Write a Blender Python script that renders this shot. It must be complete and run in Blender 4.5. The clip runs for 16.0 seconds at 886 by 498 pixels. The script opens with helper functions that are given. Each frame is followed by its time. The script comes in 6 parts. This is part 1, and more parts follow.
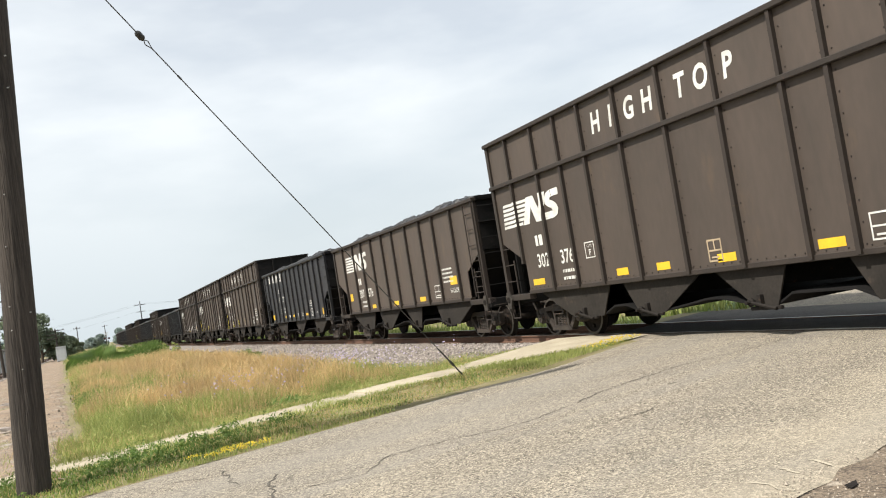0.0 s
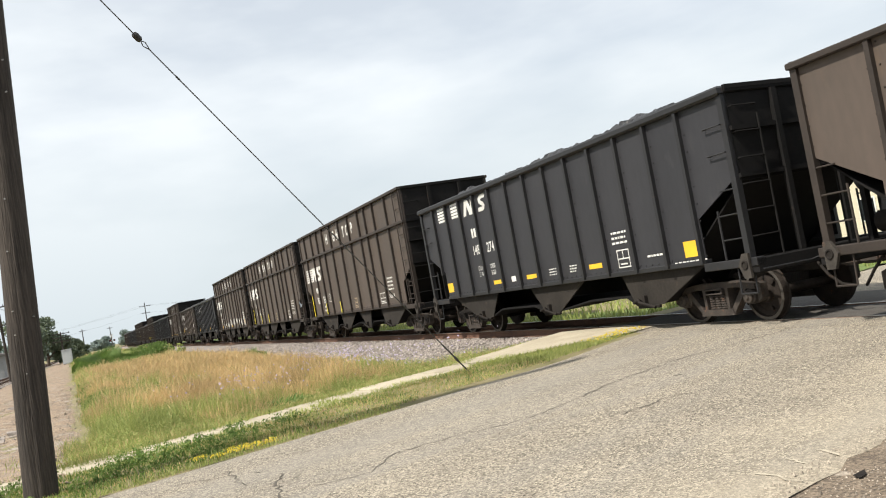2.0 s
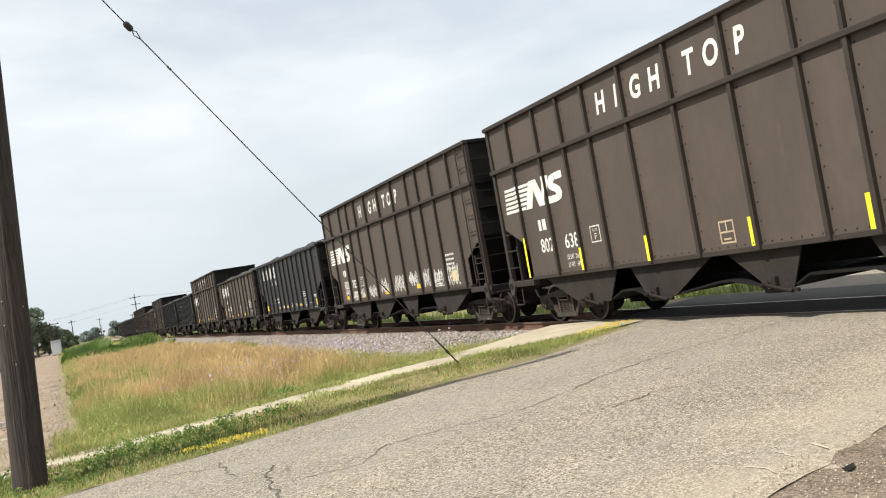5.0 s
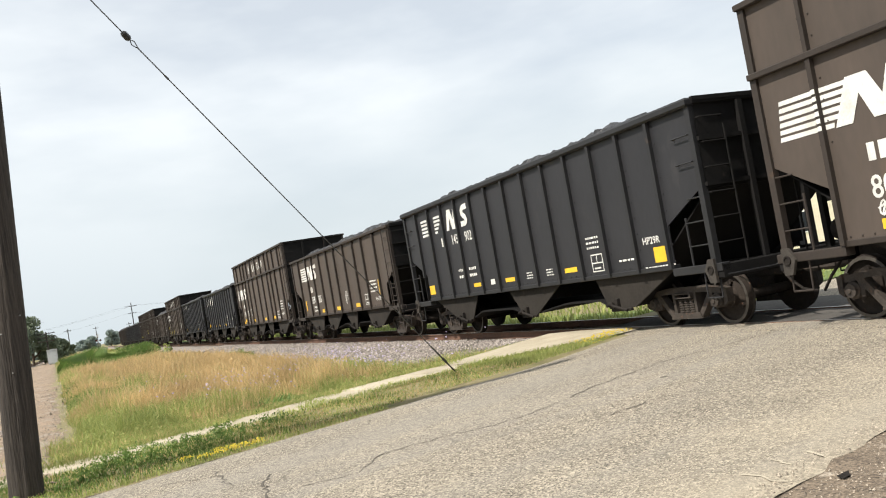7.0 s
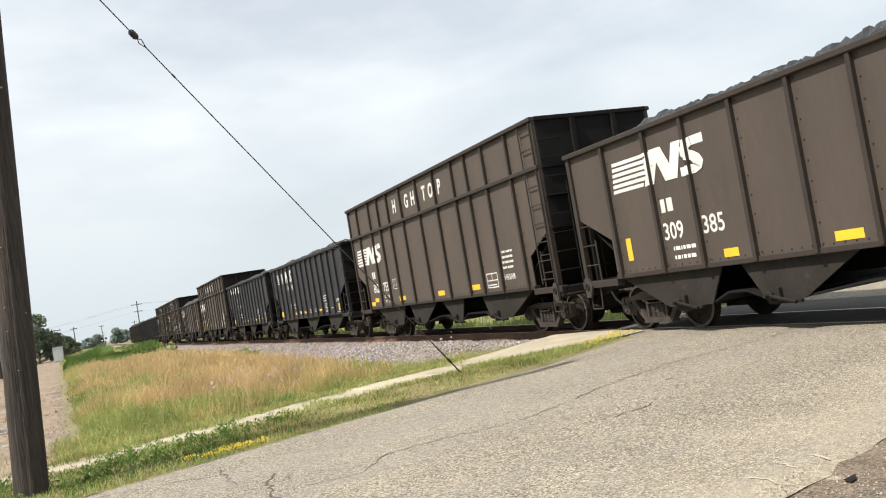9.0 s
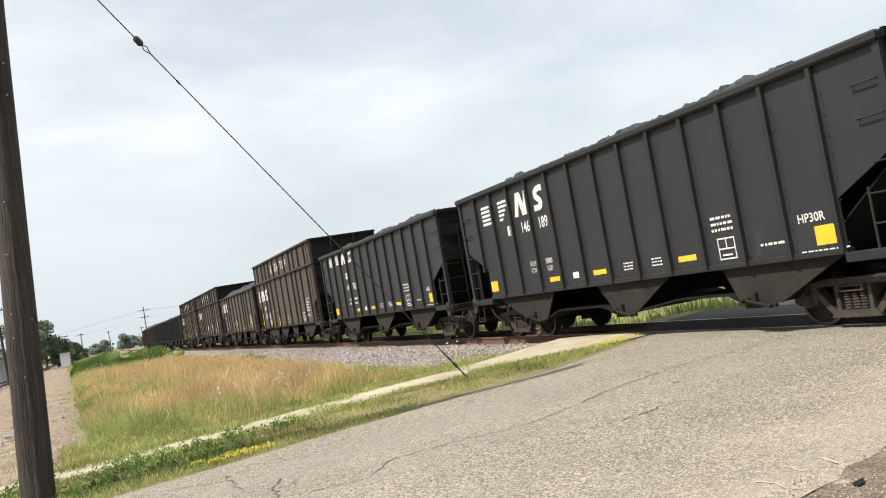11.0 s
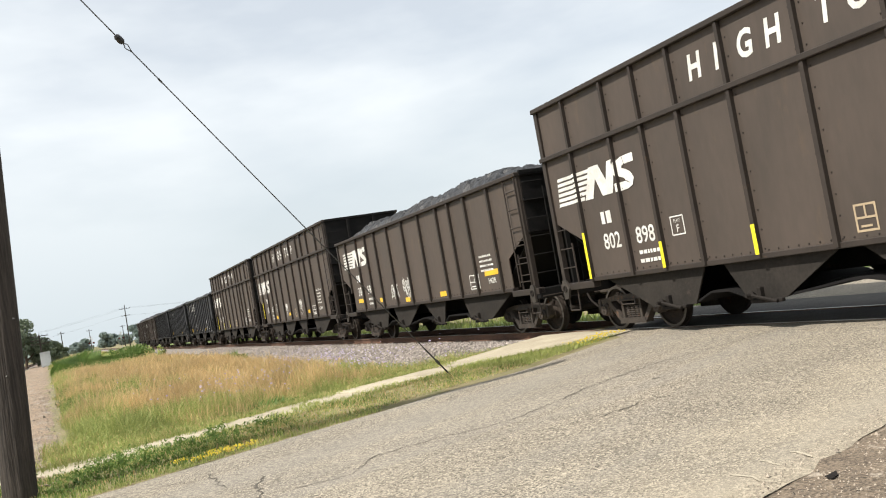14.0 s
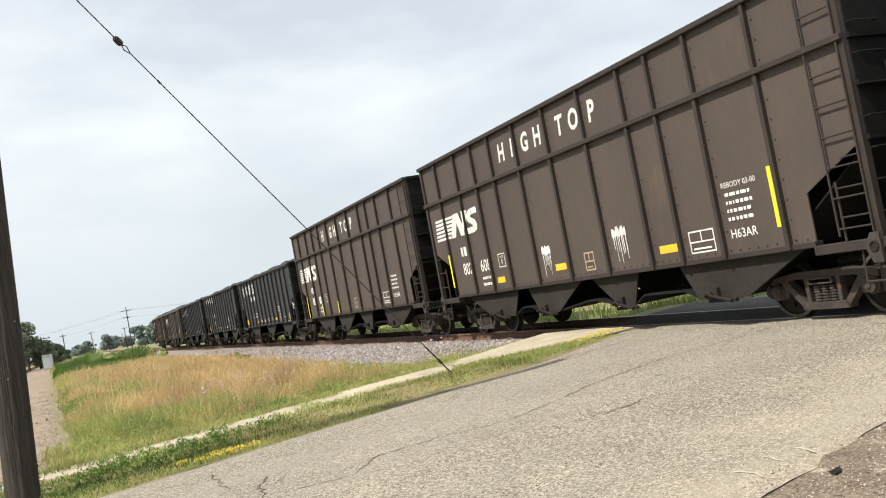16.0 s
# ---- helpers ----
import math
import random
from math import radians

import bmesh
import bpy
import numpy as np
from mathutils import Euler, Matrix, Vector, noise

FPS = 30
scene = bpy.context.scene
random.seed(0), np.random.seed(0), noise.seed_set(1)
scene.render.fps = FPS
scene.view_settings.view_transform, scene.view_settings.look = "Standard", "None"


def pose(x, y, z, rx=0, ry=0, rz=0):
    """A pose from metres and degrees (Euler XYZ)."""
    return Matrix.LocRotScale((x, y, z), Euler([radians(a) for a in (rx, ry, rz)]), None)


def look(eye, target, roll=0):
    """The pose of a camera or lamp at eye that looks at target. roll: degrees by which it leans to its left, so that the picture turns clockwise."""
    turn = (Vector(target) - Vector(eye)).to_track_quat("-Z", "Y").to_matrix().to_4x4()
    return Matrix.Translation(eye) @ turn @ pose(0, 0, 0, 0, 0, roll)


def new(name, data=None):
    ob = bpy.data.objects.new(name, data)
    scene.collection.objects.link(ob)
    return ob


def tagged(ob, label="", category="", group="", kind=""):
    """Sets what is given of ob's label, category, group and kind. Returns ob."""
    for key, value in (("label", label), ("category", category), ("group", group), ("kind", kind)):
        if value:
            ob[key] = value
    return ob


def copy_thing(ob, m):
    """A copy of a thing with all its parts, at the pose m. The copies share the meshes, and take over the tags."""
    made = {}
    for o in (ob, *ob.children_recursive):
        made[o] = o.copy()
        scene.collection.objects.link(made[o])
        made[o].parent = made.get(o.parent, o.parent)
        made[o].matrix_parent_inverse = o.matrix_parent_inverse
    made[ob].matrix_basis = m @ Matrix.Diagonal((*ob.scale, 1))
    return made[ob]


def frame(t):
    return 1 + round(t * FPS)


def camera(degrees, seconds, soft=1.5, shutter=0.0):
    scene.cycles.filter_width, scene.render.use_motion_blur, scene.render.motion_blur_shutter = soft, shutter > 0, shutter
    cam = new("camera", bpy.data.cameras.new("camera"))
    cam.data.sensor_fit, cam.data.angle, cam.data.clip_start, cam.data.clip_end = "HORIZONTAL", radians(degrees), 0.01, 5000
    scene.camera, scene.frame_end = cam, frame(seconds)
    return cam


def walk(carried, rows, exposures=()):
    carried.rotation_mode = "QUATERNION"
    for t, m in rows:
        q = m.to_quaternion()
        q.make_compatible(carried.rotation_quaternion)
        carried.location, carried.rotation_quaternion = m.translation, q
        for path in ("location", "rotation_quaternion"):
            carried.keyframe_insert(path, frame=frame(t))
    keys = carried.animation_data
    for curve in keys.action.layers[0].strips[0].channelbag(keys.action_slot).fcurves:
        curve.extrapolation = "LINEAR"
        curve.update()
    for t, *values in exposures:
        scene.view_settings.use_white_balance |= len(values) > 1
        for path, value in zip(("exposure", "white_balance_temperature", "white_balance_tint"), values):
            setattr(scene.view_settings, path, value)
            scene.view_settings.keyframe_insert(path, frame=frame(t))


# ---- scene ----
cam = camera(53.07, 16.0, soft=1.1)
# seconds, place, and the yaw, pitch and lean of a camera held in the hand
PATH = [
    (0, -0.015, -0.016, 1.649, -22.48, 2.50, 9.14),
    (0.5, -0.007, -0.006, 1.653, -22.37, 2.44, 9.46),
    (1, 0.001, 0.012, 1.653, -22.22, 2.62, 9.73),
    (1.5, 0.009, 0.016, 1.650, -21.96, 2.59, 9.93),
    (2, 0.009, 0.011, 1.654, -22.23, 2.25, 10.26),
    (2.5, 0.005, 0.008, 1.647, -22.52, 2.18, 10.02),
    (3, 0.001, 0.015, 1.653, -22.55, 2.04, 9.88),
    (5.5, 0.001, 0.021, 1.649, -22.84, 1.67, 10.00),
    (6, -0.002, 0.008, 1.653, -23.05, 1.95, 10.10),
    (6.5, -0.004, 0.008, 1.654, -23.14, 2.13, 10.23),
    (7, -0.004, -0.006, 1.649, -23.00, 2.21, 9.98),
    (7.5, -0.011, -0.005, 1.648, -22.67, 2.08, 9.64),
    (8, -0.007, -0.001, 1.649, -22.63, 2.09, 9.49),
    (10.5, -0.002, 0.013, 1.646, -22.59, 2.66, 9.96),
    (11, 0.009, 0.010, 1.650, -22.33, 2.62, 9.92),
    (11.5, 0.007, 0.005, 1.653, -22.19, 2.88, 10.01),
    (12, 0.011, 0.005, 1.646, -22.18, 2.97, 10.07),
    (12.5, 0.006, -0.005, 1.651, -22.56, 2.72, 10.08),
    (13, 0.003, -0.018, 1.655, -23.32, 2.56, 9.99),
    (13.5, 0.005, -0.045, 1.651, -23.20, 2.37, 9.96),
    (14, -0.008, -0.057, 1.653, -23.39, 2.26, 10.07),
    (14.5, -0.006, -0.057, 1.649, -23.48, 2.22, 10.15),
    (15, -0.008, -0.056, 1.654, -23.26, 2.16, 10.49),
    (15.5, -0.001, -0.053, 1.653, -23.02, 2.26, 10.66),
    (16, -0.002, -0.047, 1.651, -23.32, 2.21, 10.61),
]
walk(cam, [(t, pose(x, y, z, 90 + pitch, 0, yaw) @ pose(0, 0, 0, 0, 0, -lean)) for t, x, y, z, yaw, pitch, lean in PATH])

# ---- sky and sun ----
SUN = Vector((-0.597, -0.119, 0.793)).normalized()      # towards the sun
world = bpy.data.worlds.new("hazy_sky")
scene.world = world
world.use_nodes = True
wt = world.node_tree
wt.nodes.clear()
w_out = wt.nodes.new("ShaderNodeOutputWorld")
w_bg = wt.nodes.new("ShaderNodeBackground")
w_sky = wt.nodes.new("ShaderNodeTexSky")
w_sky.sky_type = 'NISHITA'
w_sky.sun_disc = False
w_sky.sun_elevation = math.asin(SUN.z)
w_sky.sun_rotation = math.atan2(SUN.x, SUN.y)
w_sky.dust_density = 1.5
w_coord = wt.nodes.new("ShaderNodeTexCoord")
w_map = wt.nodes.new("ShaderNodeMapping")
w_map.inputs["Scale"].default_value = (1.6, 1.6, 4.6)
w_map.inputs["Rotation"].default_value = (0.0, 0.25, 0.4)
w_noise = wt.nodes.new("ShaderNodeTexNoise")
w_noise.inputs["Scale"].default_value = 1.7
w_noise.inputs["Detail"].default_value = 5.0
w_noise.inputs["Roughness"].default_value = 0.5
w_ramp = wt.nodes.new("ShaderNodeValToRGB")
w_ramp.color_ramp.elements[0].position, w_ramp.color_ramp.elements[0].color = 0.36, (0.62, 0.62, 0.62, 1)
w_ramp.color_ramp.elements[1].position, w_ramp.color_ramp.elements[1].color = 0.62, (1, 1, 1, 1)
w_dim = wt.nodes.new("ShaderNodeMix")
w_dim.data_type, w_dim.blend_type = 'RGBA', 'MULTIPLY'
w_dim.inputs[0].default_value = 1.0
w_dim.inputs[7].default_value = (0.085, 0.085, 0.085, 1)
w_mix = wt.nodes.new("ShaderNodeMix")
w_mix.data_type = 'RGBA'
w_mix.inputs[7].default_value = (0.745, 0.785, 0.81, 1)
# the haze thickens and dims towards the horizon
w_sep = wt.nodes.new("ShaderNodeSeparateXYZ")
w_high = wt.nodes.new("ShaderNodeMapRange")
w_high.inputs[1].default_value, w_high.inputs[2].default_value = 0.0, 0.24
w_haze = wt.nodes.new("ShaderNodeMix")
w_haze.data_type = 'RGBA'
w_haze.inputs[6].default_value = (0.54, 0.60, 0.63, 1)
wt.links.new(w_coord.outputs["Generated"], w_sep.inputs[0])
wt.links.new(w_sep.outputs["Z"], w_high.inputs[0])
wt.links.new(w_high.outputs[0], w_haze.inputs[0])
wt.links.new(w_coord.outputs["Generated"], w_map.inputs[0])
wt.links.new(w_map.outputs[0], w_noise.inputs["Vector"])
wt.links.new(w_noise.outputs["Fac"], w_ramp.inputs[0])
wt.links.new(w_sky.outputs[0], w_dim.inputs[6])
wt.links.new(w_ramp.outputs[0], w_mix.inputs[0])
wt.links.new(w_dim.outputs[2], w_mix.inputs[6])
wt.links.new(w_mix.outputs[2], w_haze.inputs[7])
wt.links.new(w_haze.outputs[2], w_bg.inputs[0])
w_bg.inputs[1].default_value = 1.0
wt.links.new(w_bg.outputs[0], w_out.inputs[0])

sun_data = bpy.data.lights.new("sun", 'SUN')
sun_data.energy, sun_data.angle, sun_data.color = 5.0, radians(1.0), (1.0, 0.94, 0.84)
sun = new("sun", sun_data)
sun.matrix_world = look(SUN * 60, (0, 0, 0))
scene.view_settings.exposure = 0.4


# ---- materials ----
def material(name, color, other=None, rough=0.7, metal=0.0, size=3.0, fine=40.0, grain=0.55, bump=0.15, octaves=4, rugged=0.5, stretch=(1, 1, 1), third=None, spots=0.0, vary=0.0, spec=0.35, island=False):
    """Paint, earth, wood or metal: two colours mixed at two scales, a third in patches, and a fine relief. size and fine: features a metre."""
    m = bpy.data.materials.new(name)
    m.use_nodes = True
    nt = m.node_tree
    b = nt.nodes["Principled BSDF"]
    b.inputs["Metallic"].default_value = metal
    b.inputs["Specular IOR Level"].default_value = spec
    other = other or tuple(c * 0.72 for c in color)
    tc = nt.nodes.new("ShaderNodeTexCoord")
    mp = nt.nodes.new("ShaderNodeMapping")
    mp.inputs["Scale"].default_value = stretch
    nt.links.new(tc.outputs["Object"], mp.inputs[0])
    info = nt.nodes.new("ShaderNodeObjectInfo")
    shift = nt.nodes.new("ShaderNodeVectorMath")
    shift.operation = 'MULTIPLY'
    nt.links.new(info.outputs["Random"], shift.inputs[0])
    shift.inputs[1].default_value = (37.0, 53.0, 29.0)
    nt.links.new(shift.outputs[0], mp.inputs["Location"])
    n1 = nt.nodes.new("ShaderNodeTexNoise")
    n1.inputs["Scale"].default_value, n1.inputs["Detail"].default_value, n1.inputs["Roughness"].default_value = size, octaves, rugged
    n2 = nt.nodes.new("ShaderNodeTexNoise")
    n2.inputs["Scale"].default_value, n2.inputs["Detail"].default_value = fine, 3
    for n in (n1, n2):
        nt.links.new(mp.outputs[0], n.inputs["Vector"])
    add = nt.nodes.new("ShaderNodeMath")
    add.operation = 'MULTIPLY_ADD'
    nt.links.new(n2.outputs["Fac"], add.inputs[0])
    add.inputs[1].default_value = grain
    nt.links.new(n1.outputs["Fac"], add.inputs[2])
    rng = nt.nodes.new("ShaderNodeMapRange")
    rng.inputs[1].default_value, rng.inputs[2].default_value = 0.5 * (1 + grain) - 0.28, 0.5 * (1 + grain) + 0.28
    nt.links.new(add.outputs[0], rng.inputs[0])
    mix = nt.nodes.new("ShaderNodeMix")
    mix.data_type = 'RGBA'
    nt.links.new(rng.outputs[0], mix.inputs[0])
    mix.inputs[6].default_value, mix.inputs[7].default_value = (*other, 1), (*color, 1)
    col = mix.outputs[2]
    if third:
        n3 = nt.nodes.new("ShaderNodeTexNoise")
        n3.inputs["Scale"].default_value, n3.inputs["Detail"].default_value = size * 1.7, 6
        n3.inputs["Roughness"].default_value = 0.65
        nt.links.new(mp.outputs[0], n3.inputs["Vector"])
        r3 = nt.nodes.new("ShaderNodeMapRange")
        r3.inputs[1].default_value, r3.inputs[2].default_value = 0.62 - spots, 0.74 - spots
        nt.links.new(n3.outputs["Fac"], r3.inputs[0])
        m3 = nt.nodes.new("ShaderNodeMix")
        m3.data_type = 'RGBA'
        nt.links.new(r3.outputs[0], m3.inputs[0])
        nt.links.new(col, m3.inputs[6])
        m3.inputs[7].default_value = (*third, 1)
        col = m3.outputs[2]
    if vary:
        hsv = nt.nodes.new("ShaderNodeHueSaturation")
        vr = nt.nodes.new("ShaderNodeMapRange")
        vr.inputs[3].default_value, vr.inputs[4].default_value = 1 - vary, 1 + vary
        if island:
            geo = nt.nodes.new("ShaderNodeNewGeometry")
            nt.links.new(geo.outputs["Random Per Island"], vr.inputs[0])
        else:
            nt.links.new(info.outputs["Random"], vr.inputs[0])
        nt.links.new(vr.outputs[0], hsv.inputs["Value"])
        nt.links.new(col, hsv.inputs["Color"])
        col = hsv.outputs[0]
    nt.links.new(col, b.inputs["Base Color"])
    rr = nt.nodes.new("ShaderNodeMapRange")
    rr.inputs[3].default_value, rr.inputs[4].default_value = max(rough - 0.12, 0.05), min(rough + 0.12, 1.0)
    nt.links.new(n1.outputs["Fac"], rr.inputs[0])
    nt.links.new(rr.outputs[0], b.inputs["Roughness"])
    if bump:
        bp = nt.nodes.new("ShaderNodeBump")
        bp.inputs["Strength"].default_value, bp.inputs["Distance"].default_value = bump, 0.02
        nt.links.new(n2.outputs["Fac"], bp.inputs["Height"])
        nt.links.new(bp.outputs[0], b.inputs["Normal"])
    return m


def leafy(name, color, other, vary=0.35, through_light=0.35):
    """Thin leaves and blades: colour differs from piece to piece, and some light passes."""
    m = bpy.data.materials.new(name)
    m.use_nodes = True
    nt = m.node_tree
    out = nt.nodes["Material Output"]
    b = nt.nodes["Principled BSDF"]
    b.inputs["Roughness"].default_value = 0.6
    b.inputs["Specular IOR Level"].default_value = 0.25
    geo = nt.nodes.new("ShaderNodeNewGeometry")
    mix = nt.nodes.new("ShaderNodeMix")
    mix.data_type = 'RGBA'
    nt.links.new(geo.outputs["Random Per Island"], mix.inputs[0])
    mix.inputs[6].default_value, mix.inputs[7].default_value = (*color, 1), (*other, 1)
    tc = nt.nodes.new("ShaderNodeTexCoord")
    ns = nt.nodes.new("ShaderNodeTexNoise")
    ns.inputs["Scale"].default_value = 0.6
    nt.links.new(tc.outputs["Object"], ns.inputs["Vector"])
    hsv = nt.nodes.new("ShaderNodeHueSaturation")
    vr = nt.nodes.new("ShaderNodeMapRange")
    vr.inputs[1].default_value, vr.inputs[2].default_value = 0.3, 0.7
    vr.inputs[3].default_value, vr.inputs[4].default_value = 1 - vary, 1 + vary
    nt.links.new(ns.outputs["Fac"], vr.inputs[0])
    nt.links.new(vr.outputs[0], hsv.inputs["Value"])
    nt.links.new(mix.outputs[2], hsv.inputs["Color"])
    nt.links.new(hsv.outputs[0], b.inputs["Base Color"])
    tr = nt.nodes.new("ShaderNodeBsdfTranslucent")
    nt.links.new(hsv.outputs[0], tr.inputs["Color"])
    sh = nt.nodes.new("ShaderNodeMixShader")
    sh.inputs[0].default_value = through_light
    nt.links.new(b.outputs[0], sh.inputs[1])
    nt.links.new(tr.outputs[0], sh.inputs[2])
    nt.links.new(sh.outputs[0], out.inputs["Surface"])
    return m


def aggregate(name):
    """Worn asphalt: stones of many shades in a grey binder, dark pits, wheel tracks, and pale dust along the near edge."""
    m = bpy.data.materials.new(name)
    m.use_nodes = True
    nt = m.node_tree
    b = nt.nodes["Principled BSDF"]
    b.inputs["Specular IOR Level"].default_value = 0.2
    b.inputs["Roughness"].default_value = 0.9
    tc = nt.nodes.new("ShaderNodeTexCoord")
    mp = nt.nodes.new("ShaderNodeMapping")
    mp.inputs["Rotation"].default_value = (0, 0, radians(-20))
    nt.links.new(tc.outputs["Object"], mp.inputs[0])

    def rough_noise(scale, detail, src=None, rugged=0.6):
        n = nt.nodes.new("ShaderNodeTexNoise")
        n.inputs["Scale"].default_value, n.inputs["Detail"].default_value, n.inputs["Roughness"].default_value = scale, detail, rugged
        nt.links.new(src or mp.outputs[0], n.inputs["Vector"])
        return n.outputs["Fac"]

    def ranged(src, a, c, lo=0.0, hi=1.0):
        r = nt.nodes.new("ShaderNodeMapRange")
        r.inputs[1].default_value, r.inputs[2].default_value, r.inputs[3].default_value, r.inputs[4].default_value = a, c, lo, hi
        nt.links.new(src, r.inputs[0])
        return r.outputs[0]

    def mixed(fac, a, c, mode='MIX'):
        x = nt.nodes.new("ShaderNodeMix")
        x.data_type, x.blend_type = 'RGBA', mode
        for slot, val in ((0, fac), (6, a), (7, c)):
            if isinstance(val, (tuple, float)):
                x.inputs[slot].default_value = (*val, 1) if isinstance(val, tuple) else val
            else:
                nt.links.new(val, x.inputs[slot])
        return x.outputs[2]

    shades = []
    for scale in (72.0, 27.0):
        v = nt.nodes.new("ShaderNodeTexVoronoi")
        v.inputs["Scale"].default_value = scale
        nt.links.new(mp.outputs[0], v.inputs["Vector"])
        sep = nt.nodes.new("ShaderNodeSeparateColor")
        nt.links.new(v.outputs["Color"], sep.inputs[0])
        shades.append((sep.outputs[0], v.outputs["Distance"]))
    col = mixed(ranged(rough_noise(0.7, 4), 0.35, 0.65), (0.185, 0.162, 0.130), (0.250, 0.220, 0.174))
    # stones: some dark, some pale
    col = mixed(ranged(shades[0][0], 0.60, 0.95, 0.0, 0.85), col, (0.50, 0.44, 0.345))
    col = mixed(ranged(shades[0][0], 0.38, 0.08, 0.0, 0.92), col, (0.060, 0.052, 0.044))
    col = mixed(ranged(shades[1][0], 0.16, 0.02, 0.0, 0.45), col, (0.11, 0.097, 0.08))
    col = mixed(ranged(shades[1][0], 0.86, 0.99, 0.0, 0.28), col, (0.42, 0.37, 0.29))
    # pits where stones have come out, in loose groups
    pits = nt.nodes.new("ShaderNodeMath")
    pits.operation = 'MULTIPLY'
    nt.links.new(ranged(rough_noise(13.0, 5, None, 0.75), 0.60, 0.70), pits.inputs[0])
    nt.links.new(ranged(rough_noise(0.9, 2), 0.40, 0.62, 0.1, 0.85), pits.inputs[1])
    col = mixed(pits.outputs[0], col, (0.075, 0.066, 0.055))
    # smoother, greyer wheel tracks along the road
    along = nt.nodes.new("ShaderNodeMapping")
    along.inputs["Scale"].default_value = (0.05, 1.0, 1.0)
    nt.links.new(mp.outputs[0], along.inputs[0])
    col = mixed(ranged(rough_noise(0.9, 3, along.outputs[0]), 0.45, 0.62, 0.0, 0.38), col, (0.235, 0.220, 0.195))
    # dust blown from the shoulder
    place = nt.nodes.new("ShaderNodeSeparateXYZ")
    nt.links.new(mp.outputs[0], place.inputs[0])
    edge = nt.nodes.new("ShaderNodeMath")
    edge.operation = 'MULTIPLY_ADD'
    nt.links.new(rough_noise(0.8, 4), edge.inputs[0])
    edge.inputs[1].default_value = 2.4
    nt.links.new(place.outputs[1], edge.inputs[2])
    col = mixed(ranged(edge.outputs[0], 5.6, 4.0, 0.0, 0.36), col, (0.42, 0.36, 0.265))
    nt.links.new(col, b.inputs["Base Color"])
    bp = nt.nodes.new("ShaderNodeBump")
    bp.inputs["Strength"].default_value, bp.inputs["Distance"].default_value = 0.35, 0.012
    nt.links.new(shades[0][1], bp.inputs["Height"])
    nt.links.new(bp.outputs[0], b.inputs["Normal"])
    return m


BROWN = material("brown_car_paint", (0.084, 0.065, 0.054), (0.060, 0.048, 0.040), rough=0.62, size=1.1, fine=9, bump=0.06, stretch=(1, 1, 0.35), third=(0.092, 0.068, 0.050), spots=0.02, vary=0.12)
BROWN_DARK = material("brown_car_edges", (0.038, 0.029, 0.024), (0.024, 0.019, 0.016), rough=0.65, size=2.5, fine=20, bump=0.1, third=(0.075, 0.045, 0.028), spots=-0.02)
BLACK = material("black_car_paint", (0.029, 0.029, 0.033), (0.020, 0.020, 0.023), rough=0.55, size=1.2, fine=10, bump=0.06, stretch=(1, 1, 0.4), third=(0.040, 0.038, 0.040), spots=0.0, vary=0.12)
BLACK_EDGE = material("black_car_edges", (0.022, 0.022, 0.024), (0.014, 0.014, 0.015), rough=0.55, size=2.5, fine=20, bump=0.1, third=(0.055, 0.040, 0.032), spots=-0.03)
UNDER = material("grimy_underframe_steel", (0.030, 0.026, 0.023), (0.017, 0.015, 0.014), rough=0.8, size=3, fine=25, bump=0.2, third=(0.075, 0.045, 0.028), spots=0.0, spec=0.08)
DUST = material("dusty_chute_steel", (0.036, 0.031, 0.027), (0.018, 0.016, 0.014), spec=0.2, rough=0.9, size=2, fine=18, bump=0.15, third=(0.055, 0.042, 0.034), spots=0.0)
# coal dust, taken down to near black to hold the shade on ends and floors
SHADE_SOOT = material("coal_dusted_steel", (0.017, 0.016, 0.016), (0.011, 0.011, 0.011), rough=0.9, size=2, fine=18, bump=0.1, third=(0.035, 0.028, 0.024), spots=-0.03, spec=0.08)
TRUCK = material("grimy_cast_steel", (0.064, 0.052, 0.043), (0.022, 0.018, 0.016), rough=0.8, size=5, fine=40, bump=0.3, third=(0.11, 0.06, 0.038), spots=0.03)
WHEEL = material("rusty_wheel_steel", (0.042, 0.034, 0.029), (0.020, 0.017, 0.015), rough=0.7, size=4, fine=30, bump=0.2, third=(0.12, 0.055, 0.03), spots=-0.02, vary=0.25, spec=0.08)
PAD = material("dusty_cast_pad", (0.055, 0.048, 0.041), (0.026, 0.022, 0.019), rough=0.85, size=5, fine=35, bump=0.3, third=(0.09, 0.055, 0.036), spots=0.0)
TREAD = material("worn_bright_steel", (0.50, 0.48, 0.45), (0.30, 0.27, 0.25), rough=0.35, metal=0.9, size=6, fine=60, bump=0.05)
RIM = material("scuffed_wheel_rim", (0.13, 0.118, 0.105), (0.06, 0.052, 0.045), rough=0.5, metal=0.5, size=5, fine=50, bump=0.1)
BRIGHT = material("galvanised_steel", (0.45, 0.45, 0.44), (0.30, 0.29, 0.28), rough=0.5, metal=0.5, size=6, fine=40, bump=0.1)
WHITE = material("white_lettering", (0.74, 0.74, 0.71), (0.50, 0.49, 0.46), rough=0.65, size=3.0, fine=30, bump=0.0)
YELLOW = material("yellow_reflective_tape", (0.80, 0.50, 0.03), (0.66, 0.38, 0.03), rough=0.45, size=4, fine=40, bump=0.0)
YELLOW_BAR = material("bright_yellow_tape", (0.82, 0.72, 0.03), (0.70, 0.58, 0.03), rough=0.45, size=4, fine=40, bump=0.0)
